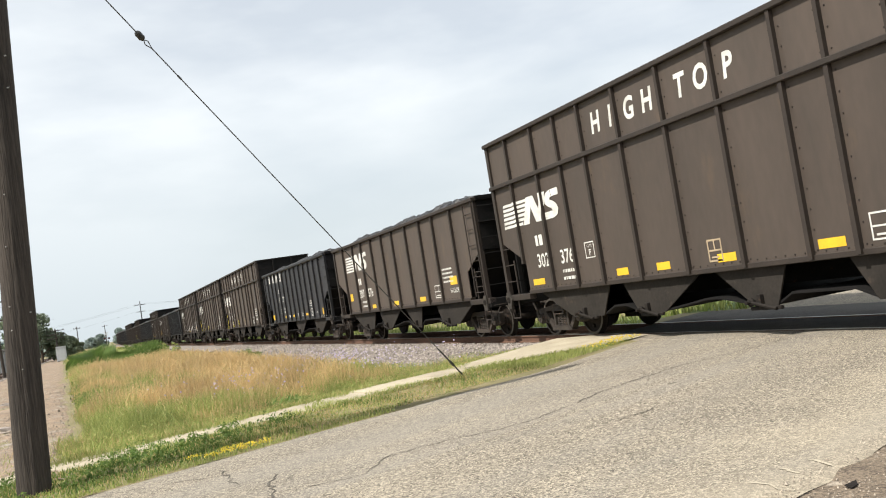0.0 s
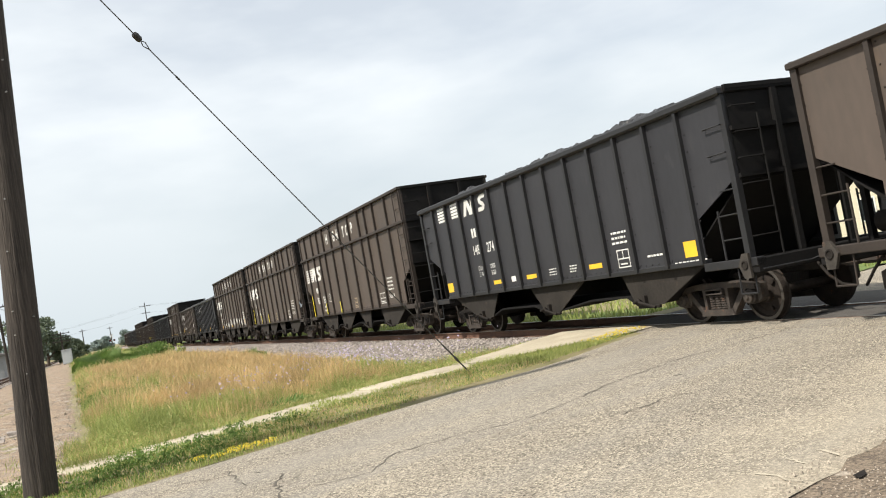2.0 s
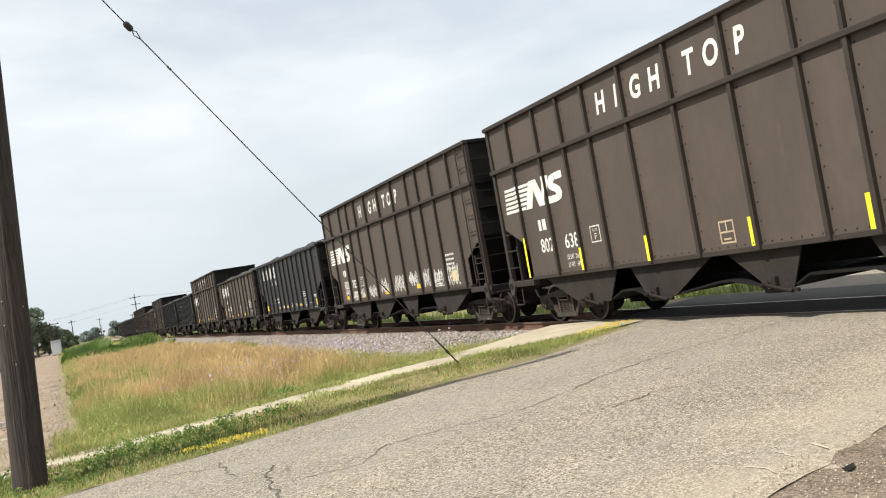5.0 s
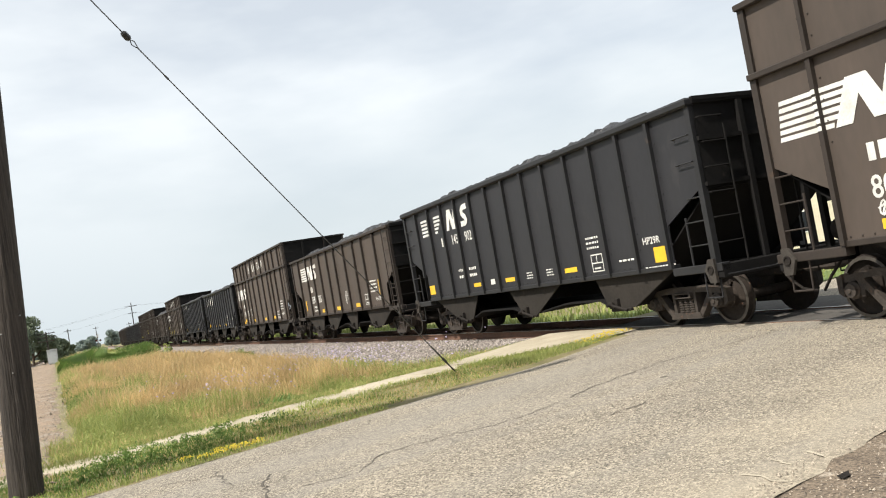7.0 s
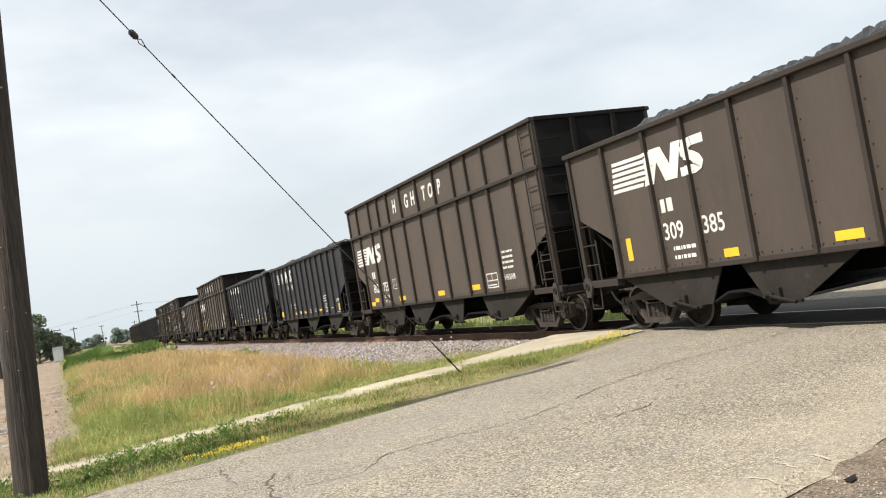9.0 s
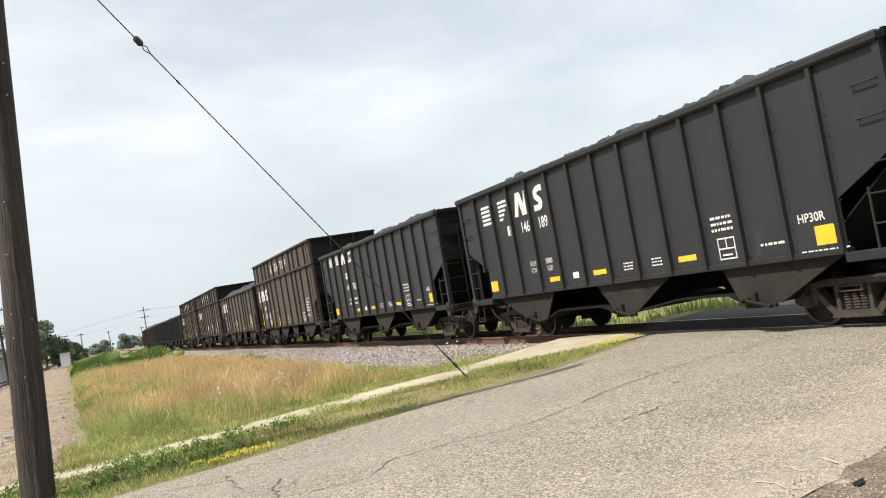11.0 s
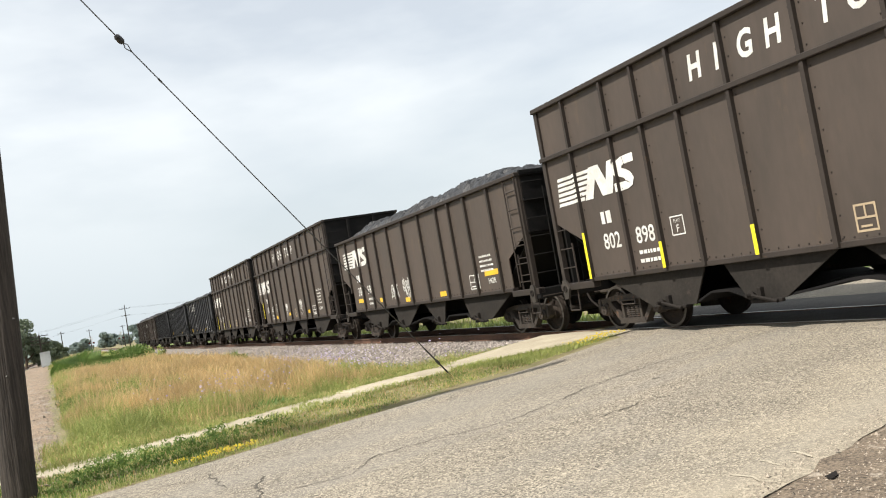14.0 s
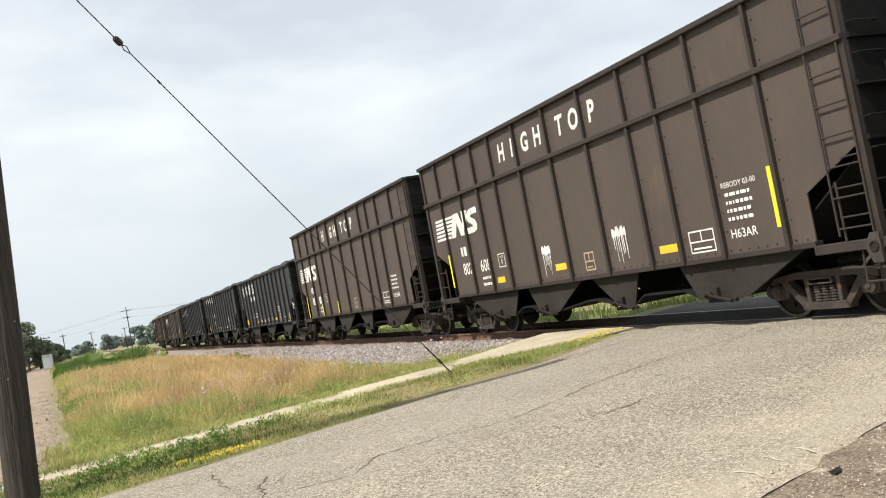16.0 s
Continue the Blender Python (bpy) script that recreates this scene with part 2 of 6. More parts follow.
COAL = material("coal", (0.040, 0.041, 0.044), (0.016, 0.016, 0.018), rough=0.5, size=6, fine=26, bump=0.7, third=(0.075, 0.075, 0.08), spots=0.0)
ASPHALT = aggregate("worn_grey_asphalt")
# darker asphalt copy with the train's shadow painted in
CROSSING_SHADE = material("dark_crossing_asphalt", (0.10, 0.092, 0.084), (0.055, 0.05, 0.046), rough=0.9, size=2.2, fine=60, bump=0.5, third=(0.17, 0.15, 0.13), spots=0.0)
CRACK = material("dark_crack", (0.13, 0.115, 0.095), (0.06, 0.053, 0.045), rough=0.95, size=4, fine=50, bump=0.3)
SCUFF = material("pale_scuff", (0.45, 0.40, 0.31), (0.34, 0.30, 0.235), rough=0.9, size=6, fine=40, bump=0.2)
CONCRETE = material("sunlit_concrete", (0.50, 0.44, 0.33), (0.25, 0.215, 0.155), rough=0.9, size=1.5, octaves=8, rugged=0.75, fine=45, bump=0.3, vary=0.08)
SOIL = material("dry_field_soil", (0.24, 0.20, 0.11), (0.14, 0.13, 0.06), rough=0.95, size=0.6, fine=22, bump=0.6, third=(0.10, 0.12, 0.04), spots=0.06)
DIRT = material("pale_trodden_dirt", (0.38, 0.285, 0.20), (0.085, 0.064, 0.047), rough=0.95, size=1.1, fine=26, grain=1.1, octaves=10, rugged=0.86, bump=1.0, third=(0.30, 0.275, 0.24), spots=0.06)
LAWN = material("green_turf", (0.13, 0.175, 0.045), (0.075, 0.11, 0.028), rough=0.95, size=0.5, fine=14, grain=1.0, bump=0.8, third=(0.22, 0.23, 0.08), spots=0.03)
GRIT = material("brown_grit", (0.36, 0.31, 0.25), (0.22, 0.185, 0.15), rough=0.95, size=6, fine=40, bump=0.3, vary=0.5, island=True)
GRAVEL = material("gravel_shoulder", (0.26, 0.205, 0.15), (0.055, 0.043, 0.033), rough=0.95, size=4.0, octaves=9, rugged=0.8, fine=45, grain=1.3, bump=0.9, third=(0.36, 0.31, 0.25), spots=0.03)
BALLAST = material("grey_ballast", (0.28, 0.245, 0.215), (0.12, 0.105, 0.095), rough=0.95, size=9, fine=24, bump=0.9, third=(0.46, 0.42, 0.38), spots=0.02)
STONE = material("ballast_stone", (0.34, 0.30, 0.27), (0.17, 0.15, 0.135), rough=0.9, size=6, fine=40, bump=0.3, vary=0.5, island=True)
RUST = material("rusty_rail", (0.16, 0.085, 0.055), (0.085, 0.05, 0.036), rough=0.85, size=4, fine=40, bump=0.25)
TIE = material("weathered_sleeper", (0.135, 0.095, 0.068), (0.065, 0.048, 0.037), rough=0.9, size=3, fine=30, bump=0.4, stretch=(0.3, 3, 1), vary=0.25)
WOOD = material("grey_weathered_pole", (0.074, 0.061, 0.052), (0.018, 0.015, 0.013), rough=0.95, size=9.0, fine=60, grain=0.9, octaves=7, rugged=0.7, bump=1.0, stretch=(1, 1, 0.06), third=(0.14, 0.12, 0.10), spots=-0.02)
WIRE = material("dull_steel_wire", (0.10, 0.10, 0.10), (0.06, 0.06, 0.06), rough=0.6, metal=0.4, size=5, fine=40, bump=0.0)
PORCELAIN = material("dark_insulator", (0.035, 0.032, 0.03), (0.02, 0.02, 0.02), rough=0.4, size=5, fine=40, bump=0.0)
GREYPAINT = material("light_grey_cabinet_paint", (0.52, 0.55, 0.57), (0.44, 0.46, 0.48), rough=0.6, size=1.5, fine=20, bump=0.03)
SIDING = material("cream_siding", (0.66, 0.60, 0.47), (0.56, 0.50, 0.39), rough=0.8, size=0.8, fine=14, bump=0.1)
ROOFING = material("grey_shingle_roof", (0.13, 0.125, 0.12), (0.075, 0.07, 0.068), rough=0.9, size=2, fine=18, bump=0.4)
SHED = material("grey_metal_shed", (0.28, 0.29, 0.30), (0.20, 0.205, 0.21), rough=0.6, size=1, fine=12, bump=0.1)
GLASS = material("dark_window_glass", (0.02, 0.024, 0.028), (0.015, 0.017, 0.02), rough=0.1, size=1, fine=5, bump=0.0, spec=0.6)
BARK = material("tree_bark", (0.12, 0.09, 0.065), (0.06, 0.045, 0.033), rough=0.95, size=4, fine=20, bump=0.6)
RED_LAMP = material("dark_red_lens", (0.20, 0.02, 0.015), (0.12, 0.012, 0.01), rough=0.3, size=4, fine=20, bump=0.0)
GOLD = leafy("dry_golden_grass", (0.64, 0.46, 0.24), (0.44, 0.33, 0.16), 0.28)
GREEN = leafy("green_grass", (0.19, 0.25, 0.06), (0.42, 0.43, 0.16), 0.32)
DARKGREEN = leafy("dark_green_weeds", (0.085, 0.15, 0.035), (0.16, 0.23, 0.06), 0.3)
# both leaf greens have air haze mixed in: paled, the distant one also bluer
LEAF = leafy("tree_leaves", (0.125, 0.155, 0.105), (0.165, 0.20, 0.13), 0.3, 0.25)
HAZE_LEAF = leafy("distant_tree_leaves", (0.20, 0.25, 0.235), (0.25, 0.30, 0.27), 0.2, 0.2)
BLUEFLOWER = leafy("pale_blue_petals", (0.36, 0.30, 0.48), (0.50, 0.45, 0.58), 0.1)
YELLOWFLOWER = leafy("yellow_petals", (0.66, 0.50, 0.04), (0.50, 0.40, 0.05), 0.1)


# ---- mesh helpers ----
class Geo:
    """Collects boxes, rods, prisms and turned shapes into one mesh."""

    def __init__(self):
        self.v, self.f = [], []

    def add(self, vs, fs):
        k = len(self.v)
        self.v += [tuple(p) for p in vs]
        self.f += [tuple(k + i for i in q) for q in fs]
        return self

    def box(self, a, b, cut=0.0):
        (x0, y0, z0), (x1, y1, z1) = a, b
        if not cut:
            vs = [(x, y, z) for z in (z0, z1) for x, y in ((x0, y0), (x1, y0), (x1, y1), (x0, y1))]
            return self.add(vs, [(3, 2, 1, 0), (4, 5, 6, 7), (0, 1, 5, 4), (1, 2, 6, 5), (2, 3, 7, 6), (3, 0, 4, 7)])
        c = cut
        vs = []
        for z, k in ((z0, c), (z0 + c, 0), (z1 - c, 0), (z1, c)):
            vs += [(x0 + k, y0 + k, z), (x1 - k, y0 + k, z), (x1 - k, y1 - k, z), (x0 + k, y1 - k, z)]
        fs = [(3, 2, 1, 0), (12, 13, 14, 15)]
        for r in range(3):
            for i in range(4):
                j = (i + 1) % 4
                fs.append((r * 4 + i, r * 4 + j, r * 4 + 4 + j, r * 4 + 4 + i))
        return self.add(vs, fs)

    def rod(self, p, q, r, n=8, r2=None, caps=True):
        p, q = Vector(p), Vector(q)
        d = (q - p).normalized()
        u = d.orthogonal().normalized()
        w = d.cross(u)
        r2 = r if r2 is None else r2
        vs = []
        for c, k in ((p, r), (q, r2)):
            vs += [c + (u * math.cos(2 * math.pi * i / n) + w * math.sin(2 * math.pi * i / n)) * k for i in range(n)]
        fs = [(i, (i + 1) % n, n + (i + 1) % n, n + i) for i in range(n)]
        if caps:
            fs += [tuple(range(n - 1, -1, -1)), tuple(range(n, 2 * n))]
        return self.add(vs, fs)

    def path(self, pts, r, n=6):
        for a, b in zip(pts, pts[1:]):
            self.rod(a, b, r, n)
        return self

    def prism(self, poly, axis, a, b):
        """A polygon in the two other axes, drawn out along axis (0, 1 or 2) from a to b."""
        def at(p, h):
            c = list(p)
            c.insert(axis, h)
            return c
        n = len(poly)
        vs = [at(p, a) for p in poly] + [at(p, b) for p in poly]
        fs = [tuple(range(n - 1, -1, -1)), tuple(range(n, 2 * n))] + [(i, (i + 1) % n, n + (i + 1) % n, n + i) for i in range(n)]
        return self.add(vs, fs)

    def turned(self, profile, axis=0, n=24, centre=(0, 0, 0)):
        """A profile of (along, radius) turned about an axis through centre."""
        vs, fs = [], []
        for h, r in profile:
            for i in range(n):
                c = [math.cos(2 * math.pi * i / n) * r, math.sin(2 * math.pi * i / n) * r]
                c.insert(axis, h)
                vs.append([c[k] + centre[k] for k in range(3)])
        m = len(profile)
        for k in range(m - 1):
            for i in range(n):
                j = (i + 1) % n
                fs.append((k * n + i, k * n + j, k * n + n + j, k * n + n + i))
        fs += [tuple(range(n - 1, -1, -1)), tuple(range((m - 1) * n, m * n))]
        return self.add(vs, fs)

    def mesh(self, name, mat, smooth=False):
        me = bpy.data.meshes.new(name)
        me.from_pydata(self.v, [], self.f)
        me.validate()
        bm = bmesh.new()
        bm.from_mesh(me)
        bmesh.ops.recalc_face_normals(bm, faces=bm.faces)
        bm.to_mesh(me)
        bm.free()
        me.materials.append(mat)
        if smooth:
            for p in me.polygons:
                p.use_smooth = True
        return me


def part(name, geo, mat, parent, label="", smooth=False):
    ob = new(name, geo.mesh(name, mat, smooth) if isinstance(geo, Geo) else geo)
    ob.parent = parent
    if label:
        ob["label"] = label
    return ob


def thing(name, geo, mat, label, category, group="", kind="", at=None, smooth=False):
    ob = new(name, geo.mesh(name, mat, smooth) if geo is not None else None)
    if at is not None:
        ob.matrix_basis = at
    return tagged(ob, label, category, group, kind)


def raw_mesh(name, vs, fs, mat, smooth=False):
    me = bpy.data.meshes.new(name)
    me.from_pydata(vs, [], fs)
    me.materials.append(mat)
    if smooth:
        me.polygons.foreach_set("use_smooth", [True] * len(me.polygons))
    return me


# ---- the plan ----
XC, RZ = 11.30, 0.08          # the track's middle line and the height of the rail heads
TURN = radians(20)            # the road crosses the track at 70 degrees
E1 = Vector((math.cos(TURN), math.sin(TURN), 0))
N1 = Vector((-math.sin(TURN), math.cos(TURN), 0))
ROAD_NEAR, ROAD_FAR, WALK_NEAR, WALK_FAR = 2.85, 10.4, 12.3, 13.6


def on_road(a, o, z=0.0):
    p = E1 * a + N1 * o
    return Vector((p.x, p.y, z))


def road_coords(x, y):
    return x * E1.x + y * E1.y, x * N1.x + y * N1.y


def smooth(a, b, x):
    t = min(max((x - a) / (b - a), 0.0), 1.0)
    return t * t * (3 - 2 * t)


def ground_height(x, y):
    """Flat beside the road, a shallow ditch along the track beyond the footway, and the track's low bank."""
    a, o = road_coords(x, y)
    beyond = smooth(13.4, 16.5, o)
    ditch = -0.34 * beyond * smooth(-0.5, 3.0, x) * (1 - smooth(15.5, 18.5, x))
    left = -0.12 * beyond * (1 - smooth(-0.5, 3.0, x))
    return -0.05 + ditch + left + 0.02 * noise.noise(Vector((x * 0.35, y * 0.35, 0)))


def build_ground():
    xs = [-3000, -1200, -500, -200, -90, -50, -30, -20, -14] + [-12 + 0.5 * i for i in range(59)] + [19, 22, 26, 32, 40, 60, 90, 200, 500, 1200, 3000]
    ys = [-3000, -1000, -300, -100, -40, -20, -10] + [-5 + 0.5 * i for i in range(91)] + [42, 45, 50, 56, 64, 74, 86, 100, 120, 150, 200, 280, 400, 600, 1000, 2000, 3500]
    vs, fs = [], []
    for y in ys:
        for x in xs:
            vs.append((x, y, ground_height(x, y)))
    n = len(xs)
    for j in range(len(ys) - 1):
        for i in range(n - 1):
            fs.append((j * n + i, j * n + i + 1, j * n + n + i + 1, j * n + n + i))
    ob = new("ground", raw_mesh("ground", vs, fs, SOIL, True))
    tagged(ob, "dry grassy soil of the field beside the track", "ground", kind="structure")


def strip(a0, a1, o_low, o_high, z, da=0.5, rows=10, rough_low=0.0, rough_high=0.0, rise=None, drop=0.10):
    """A sheet along the road with ragged sides; z may follow a rise."""
    vs, fs = [], []
    n = int((a1 - a0) / da) + 1
    for i in range(n):
        a = a0 + (a1 - a0) * i / (n - 1)
        lo = o_low + rough_low * (noise.noise(Vector((a * 0.9, 3.1, 0))) + 0.5 * noise.noise(Vector((a * 3.3, 7.7, 0))))
        hi = o_high + rough_high * (noise.noise(Vector((a * 0.9, 9.1, 0))) + 0.5 * noise.noise(Vector((a * 3.3, 1.7, 0))))
        for k in range(rows + 1):
            p = on_road(a, lo + (hi - lo) * k / rows)
            zz = z + (rise(p.x, p.y) if rise else 0.0)
            if k in (0, rows):
                zz -= drop
            vs.append((p.x, p.y, zz))
    for i in range(n - 1):
        for k in range(rows):
            b = i * (rows + 1) + k
            fs.append((b, b + rows + 1, b + rows + 2, b + 1))
    return vs, fs


def road_rise(x, y):
    up = smooth(6.5, 10.2, x) * (1 - smooth(12.6, 16.0, x)) * 0.062
    return up + 0.012 * noise.noise(Vector((x * 0.5, y * 0.5, 4))) + 0.003 * noise.noise(Vector((x * 3, y * 3, 2)))


def crack_line(points, width, seed):
    """A jagged crack through points on the road, as a narrow dark strip."""
    rnd = random.Random(seed)
    pts = []
    for (x0, y0), (x1, y1) in zip(points, points[1:]):
        n = max(2, int(math.hypot(x1 - x0, y1 - y0) / 0.09))
        for i in range(n):
            t = i / n
            pts.append((x0 + (x1 - x0) * t + rnd.uniform(-0.045, 0.045), y0 + (y1 - y0) * t + rnd.uniform(-0.045, 0.045)))
    vs, fs = [], []
    for i, (x, y) in enumerate(pts):
        j = min(i + 1, len(pts) - 1)
        k = max(i - 1, 0)
        d = Vector((pts[j][0] - pts[k][0], pts[j][1] - pts[k][1], 0)).normalized()
        w = 1.35 * width * rnd.uniform(0.3, 1.2) * (0.4 if i in (0, len(pts) - 1) else 1)
        s = Vector((-d.y, d.x, 0)) * w
        z = road_rise(x, y) + 0.005
        vs += [(x + s.x, y + s.y, z), (x - s.x, y - s.y, z)]
    for i in range(len(pts) - 1):
        fs.append((2 * i, 2 * i + 1, 2 * i + 3, 2 * i + 2))
    return vs, fs


def build_road():
    vs, fs = strip(-45, 70, ROAD_NEAR, ROAD_FAR, 0.0, 0.15, 30, 0.09, 0.06, road_rise, 0.02)
    road = new("road", raw_mesh("road", vs, fs, ASPHALT, True))
    tagged(road, "sun-bleached worn grey asphalt road over the crossing", "road", kind="structure")
    cracks = [
        ([(1.67, 8.4), (2.22, 8.37), (2.77, 9.03), (3.44, 9.14), (4.03, 9.07), (4.67, 9.23), (5.38, 9.63)], 0.007),
        ([(5.38, 9.63), (6.5, 10.25), (7.74, 10.6), (8.94, 10.55), (10.08, 10.74), (10.32, 10.42), (10.51, 9.59)], 0.009),
        ([(1.2, 10.47), (1.21, 10.03), (1.18, 9.17)], 0.006),
        ([(1.65, 9.47), (1.48, 9.0), (1.42, 8.44), (1.30, 7.6)], 0.012),
        ([(-0.12, 10.6), (0.82, 10.3), (1.67, 9.8)], 0.006),
        ([(4.9, 8.0), (5.7, 8.25), (6.3, 8.1)], 0.007),
        ([(6.65, 9.44), (6.78, 9.44)], 0.05),
    ]
    for k, (pts, w) in enumerate(cracks):
        cv, cf = crack_line(pts, w, 11 + k)
        ob = new("crack", raw_mesh("crack", cv, cf, CRACK))
        ob.parent = road
    for k, pts in enumerate(([(4.70, 5.12), (4.68, 4.92), (4.62, 4.72)], [(4.05, 5.02), (4.06, 4.8), (4.02, 4.5)], [(4.38, 5.1), (4.36, 4.95), (4.30, 4.85)], [(4.5, 5.2), (4.3, 5.15)])):
        cv, cf = crack_line(pts, 0.012, 31 + k)
        ob = new("scuff", raw_mesh("scuff", cv, cf, SCUFF))
        ob.parent = road
    # asphalt between and beside the rails; past the near rail coloured dark as train shadow
    g_vs, g_fs = [], []
    for k, (x0, x1) in enumerate(((XC - 1.55, XC - 0.79), (XC - 0.64, XC + 0.64), (XC + 0.79, XC + 2.6))):
        pv, pf = [], []
        for i in range(41):
            o = ROAD_NEAR + (ROAD_FAR + 1.6 - ROAD_NEAR) * i / 40
            for x in (x0, x1):
                y = (o + x * math.sin(TURN)) / math.cos(TURN)
                pv.append((x, y, RZ - 0.008 + 0.006 * noise.noise(Vector((x * 3, y * 2, 1)))))
        n = len(pv)
        pv += [(x, y, -0.06) for x, y, z in pv]
        for i in range(40):
            pf.append((2 * i, 2 * i + 1, 2 * i + 3, 2 * i + 2))
            pf.append((n + 2 * i, 2 * i, 2 * i + 2, n + 2 * i + 2))
            pf.append((2 * i + 1, n + 2 * i + 1, n + 2 * i + 3, 2 * i + 3))
        ob = new("crossing_panel", raw_mesh("crossing_panel", pv, pf, CROSSING_SHADE if k else ASPHALT))
        ob.parent = road
    # gravel shoulder on the near side, where the camera stands
    sv, sf = strip(-30, 9.0, -9.0, ROAD_NEAR + 0.45, -0.028, 0.3, 24, 0.2, 0.15, lambda x, y: 0.02 * noise.noise(Vector((x * 1.4, y * 1.4, 5))), 0.0)
    sh = new("gravel_shoulder", raw_mesh("gravel_shoulder", sv, sf, GRAVEL, True))
    tagged(sh, "loose brown gravel shoulder beside the asphalt", "shoulder", kind="structure")
    # dirt along the other track
    dv, df = [], []
    rows = [12.4 + i * 0.4 for i in range(110)] + [56.4 + i * 2.0 for i in range(40)] + [136.4 + i * 10 for i in range(28)]
    m = 18
    for y in rows:
        e = 0.0 - 0.024 * min(y, 160) + 0.35 * noise.noise(Vector((y * 0.35, 2, 0))) + 0.12 * noise.noise(Vector((y * 1.7, 5, 0)))
        for k in range(m):
            x = -6.6 + (e + 6.6) * k / (m - 1)
            rut = 0.10 * noise.noise(Vector((x * 1.6, y * 0.35, 8))) + 0.06 * noise.noise(Vector((x * 3, y * 2.2, 4)))
            dv.append((x, y, ground_height(x, y) + (0.04 + rut if k < m - 1 else -0.02)))
    for i in range(len(rows) - 1):
        for k in range(m - 1):
            b = i * m + k
            df.append((b, b + 1, b + m + 1, b + m))
    dirt = new("dirt_path", raw_mesh("dirt_path", dv, df, DIRT, True))
    tagged(dirt, "pale rutted dirt strip between the tracks and the field", "dirt strip", kind="structure")


def build_footway():
    walkway = tagged(new("footway"), "old sunlit concrete footway half grown over with grass", "footway", kind="structure")
    g = Geo().box((-0.742, -0.63, -0.12), (0.742, 0.63, 0.0), 0.012)
    me = g.mesh("slab", CONCRETE)
    rnd = random.Random(3)
    a = -16.0
    while a < 11.3:
        p = on_road(a + 0.75, (WALK_NEAR + WALK_FAR) / 2)
        ob = new("slab", me)
        ob.parent = walkway
        lift = road_rise(p.x, p.y) * 0.7
        ob.matrix_basis = Matrix.Translation((p.x, p.y, 0.022 + lift + rnd.uniform(-0.008, 0.008))) @ pose(0, 0, 0, rnd.uniform(-0.5, 0.5), rnd.uniform(-0.4, 0.4), 20)
        a += 1.5
    # where the footway widens to meet the crossing
    av, af = [], []
    for i in range(13):
        a = 11.9 + 0.3 * i
        lo = WALK_NEAR - 1.75 * smooth(11.9, 14.4, a)
        for k in range(7):
            p = on_road(a, lo + (WALK_FAR - lo) * k / 6)
            av.append((min(p.x, XC - 1.0), p.y, 0.034 + road_rise(p.x, p.y)))
    for i in range(12):
        for k in range(6):
            b = i * 7 + k
            af.append((b, b + 7, b + 8, b + 1))
    part("apron", raw_mesh("apron", av, af, CONCRETE, True), None, walkway, "pale worn apron by the rails")
    vs, fs = strip(-16, 14.8, ROAD_FAR - 0.10, WALK_NEAR + 0.02, 0.016, 0.25, 8, 0.07, 0.05, lambda x, y: 0.7 * road_rise(x, y) + 0.016 * noise.noise(Vector((x * 2, y * 2, 3))), 0.03)
    verge = new("verge", raw_mesh("verge", vs, fs, SOIL, True))
    tagged(verge, "strip of soil and weeds between road and footway", "verge", kind="structure")


def rail_profile():
    return [(-0.07, 0), (0.07, 0), (0.07, 0.012), (0.012, 0.03), (0.010, 0.125), (0.036, 0.137), (0.036, 0.165), (0.030, 0.172), (-0.030, 0.172), (-0.036, 0.165), (-0.036, 0.137), (-0.010, 0.125), (-0.012, 0.03), (-0.07, 0.012)]


def build_track(xc, y0, y1, label, single_to, rz):
    track = tagged(new("railway_track"), label, "railway track", kind="structure")
    for side in (-0.755, 0.755):
        r = part("rail", Geo().prism([(x + xc + side, z + rz - 0.172) for x, z in rail_profile()], 1, y0, y1), RUST, track)
        part("rail_head", Geo().box((xc + side - 0.03, y0, rz + 0.0005), (xc + side + 0.03, y1, rz + 0.004)), TREAD, r, "polished running surface")
    tie = Geo().box((-1.3, -0.115, -0.17), (1.3, 0.115, 0), 0.012).mesh("sleeper", TIE)
    rnd = random.Random(5)
    y, rest = y0 + 0.3, Geo()
    while y < min(y1, 260):
        a, o = road_coords(xc, y)
        if not (ROAD_NEAR - 0.3 < o < ROAD_FAR + 1.3) or xc < 0:
            if y0 <= y < single_to:
                ob = new("sleeper", tie)
                ob.parent = track
                ob.matrix_basis = Matrix.Translation((xc + rnd.uniform(-0.04, 0.04), y, rz - 0.165)) @ pose(0, 0, 0, 0, 0, rnd.uniform(-0.6, 0.6))
            else:
                rest.box((xc - 1.3, y - 0.115, rz - 0.33), (xc + 1.3, y + 0.115, rz - 0.165))
        y += 0.53
    if rest.v:
        tagged(part("sleepers", rest, TIE, track), kind="stuff")
    return track


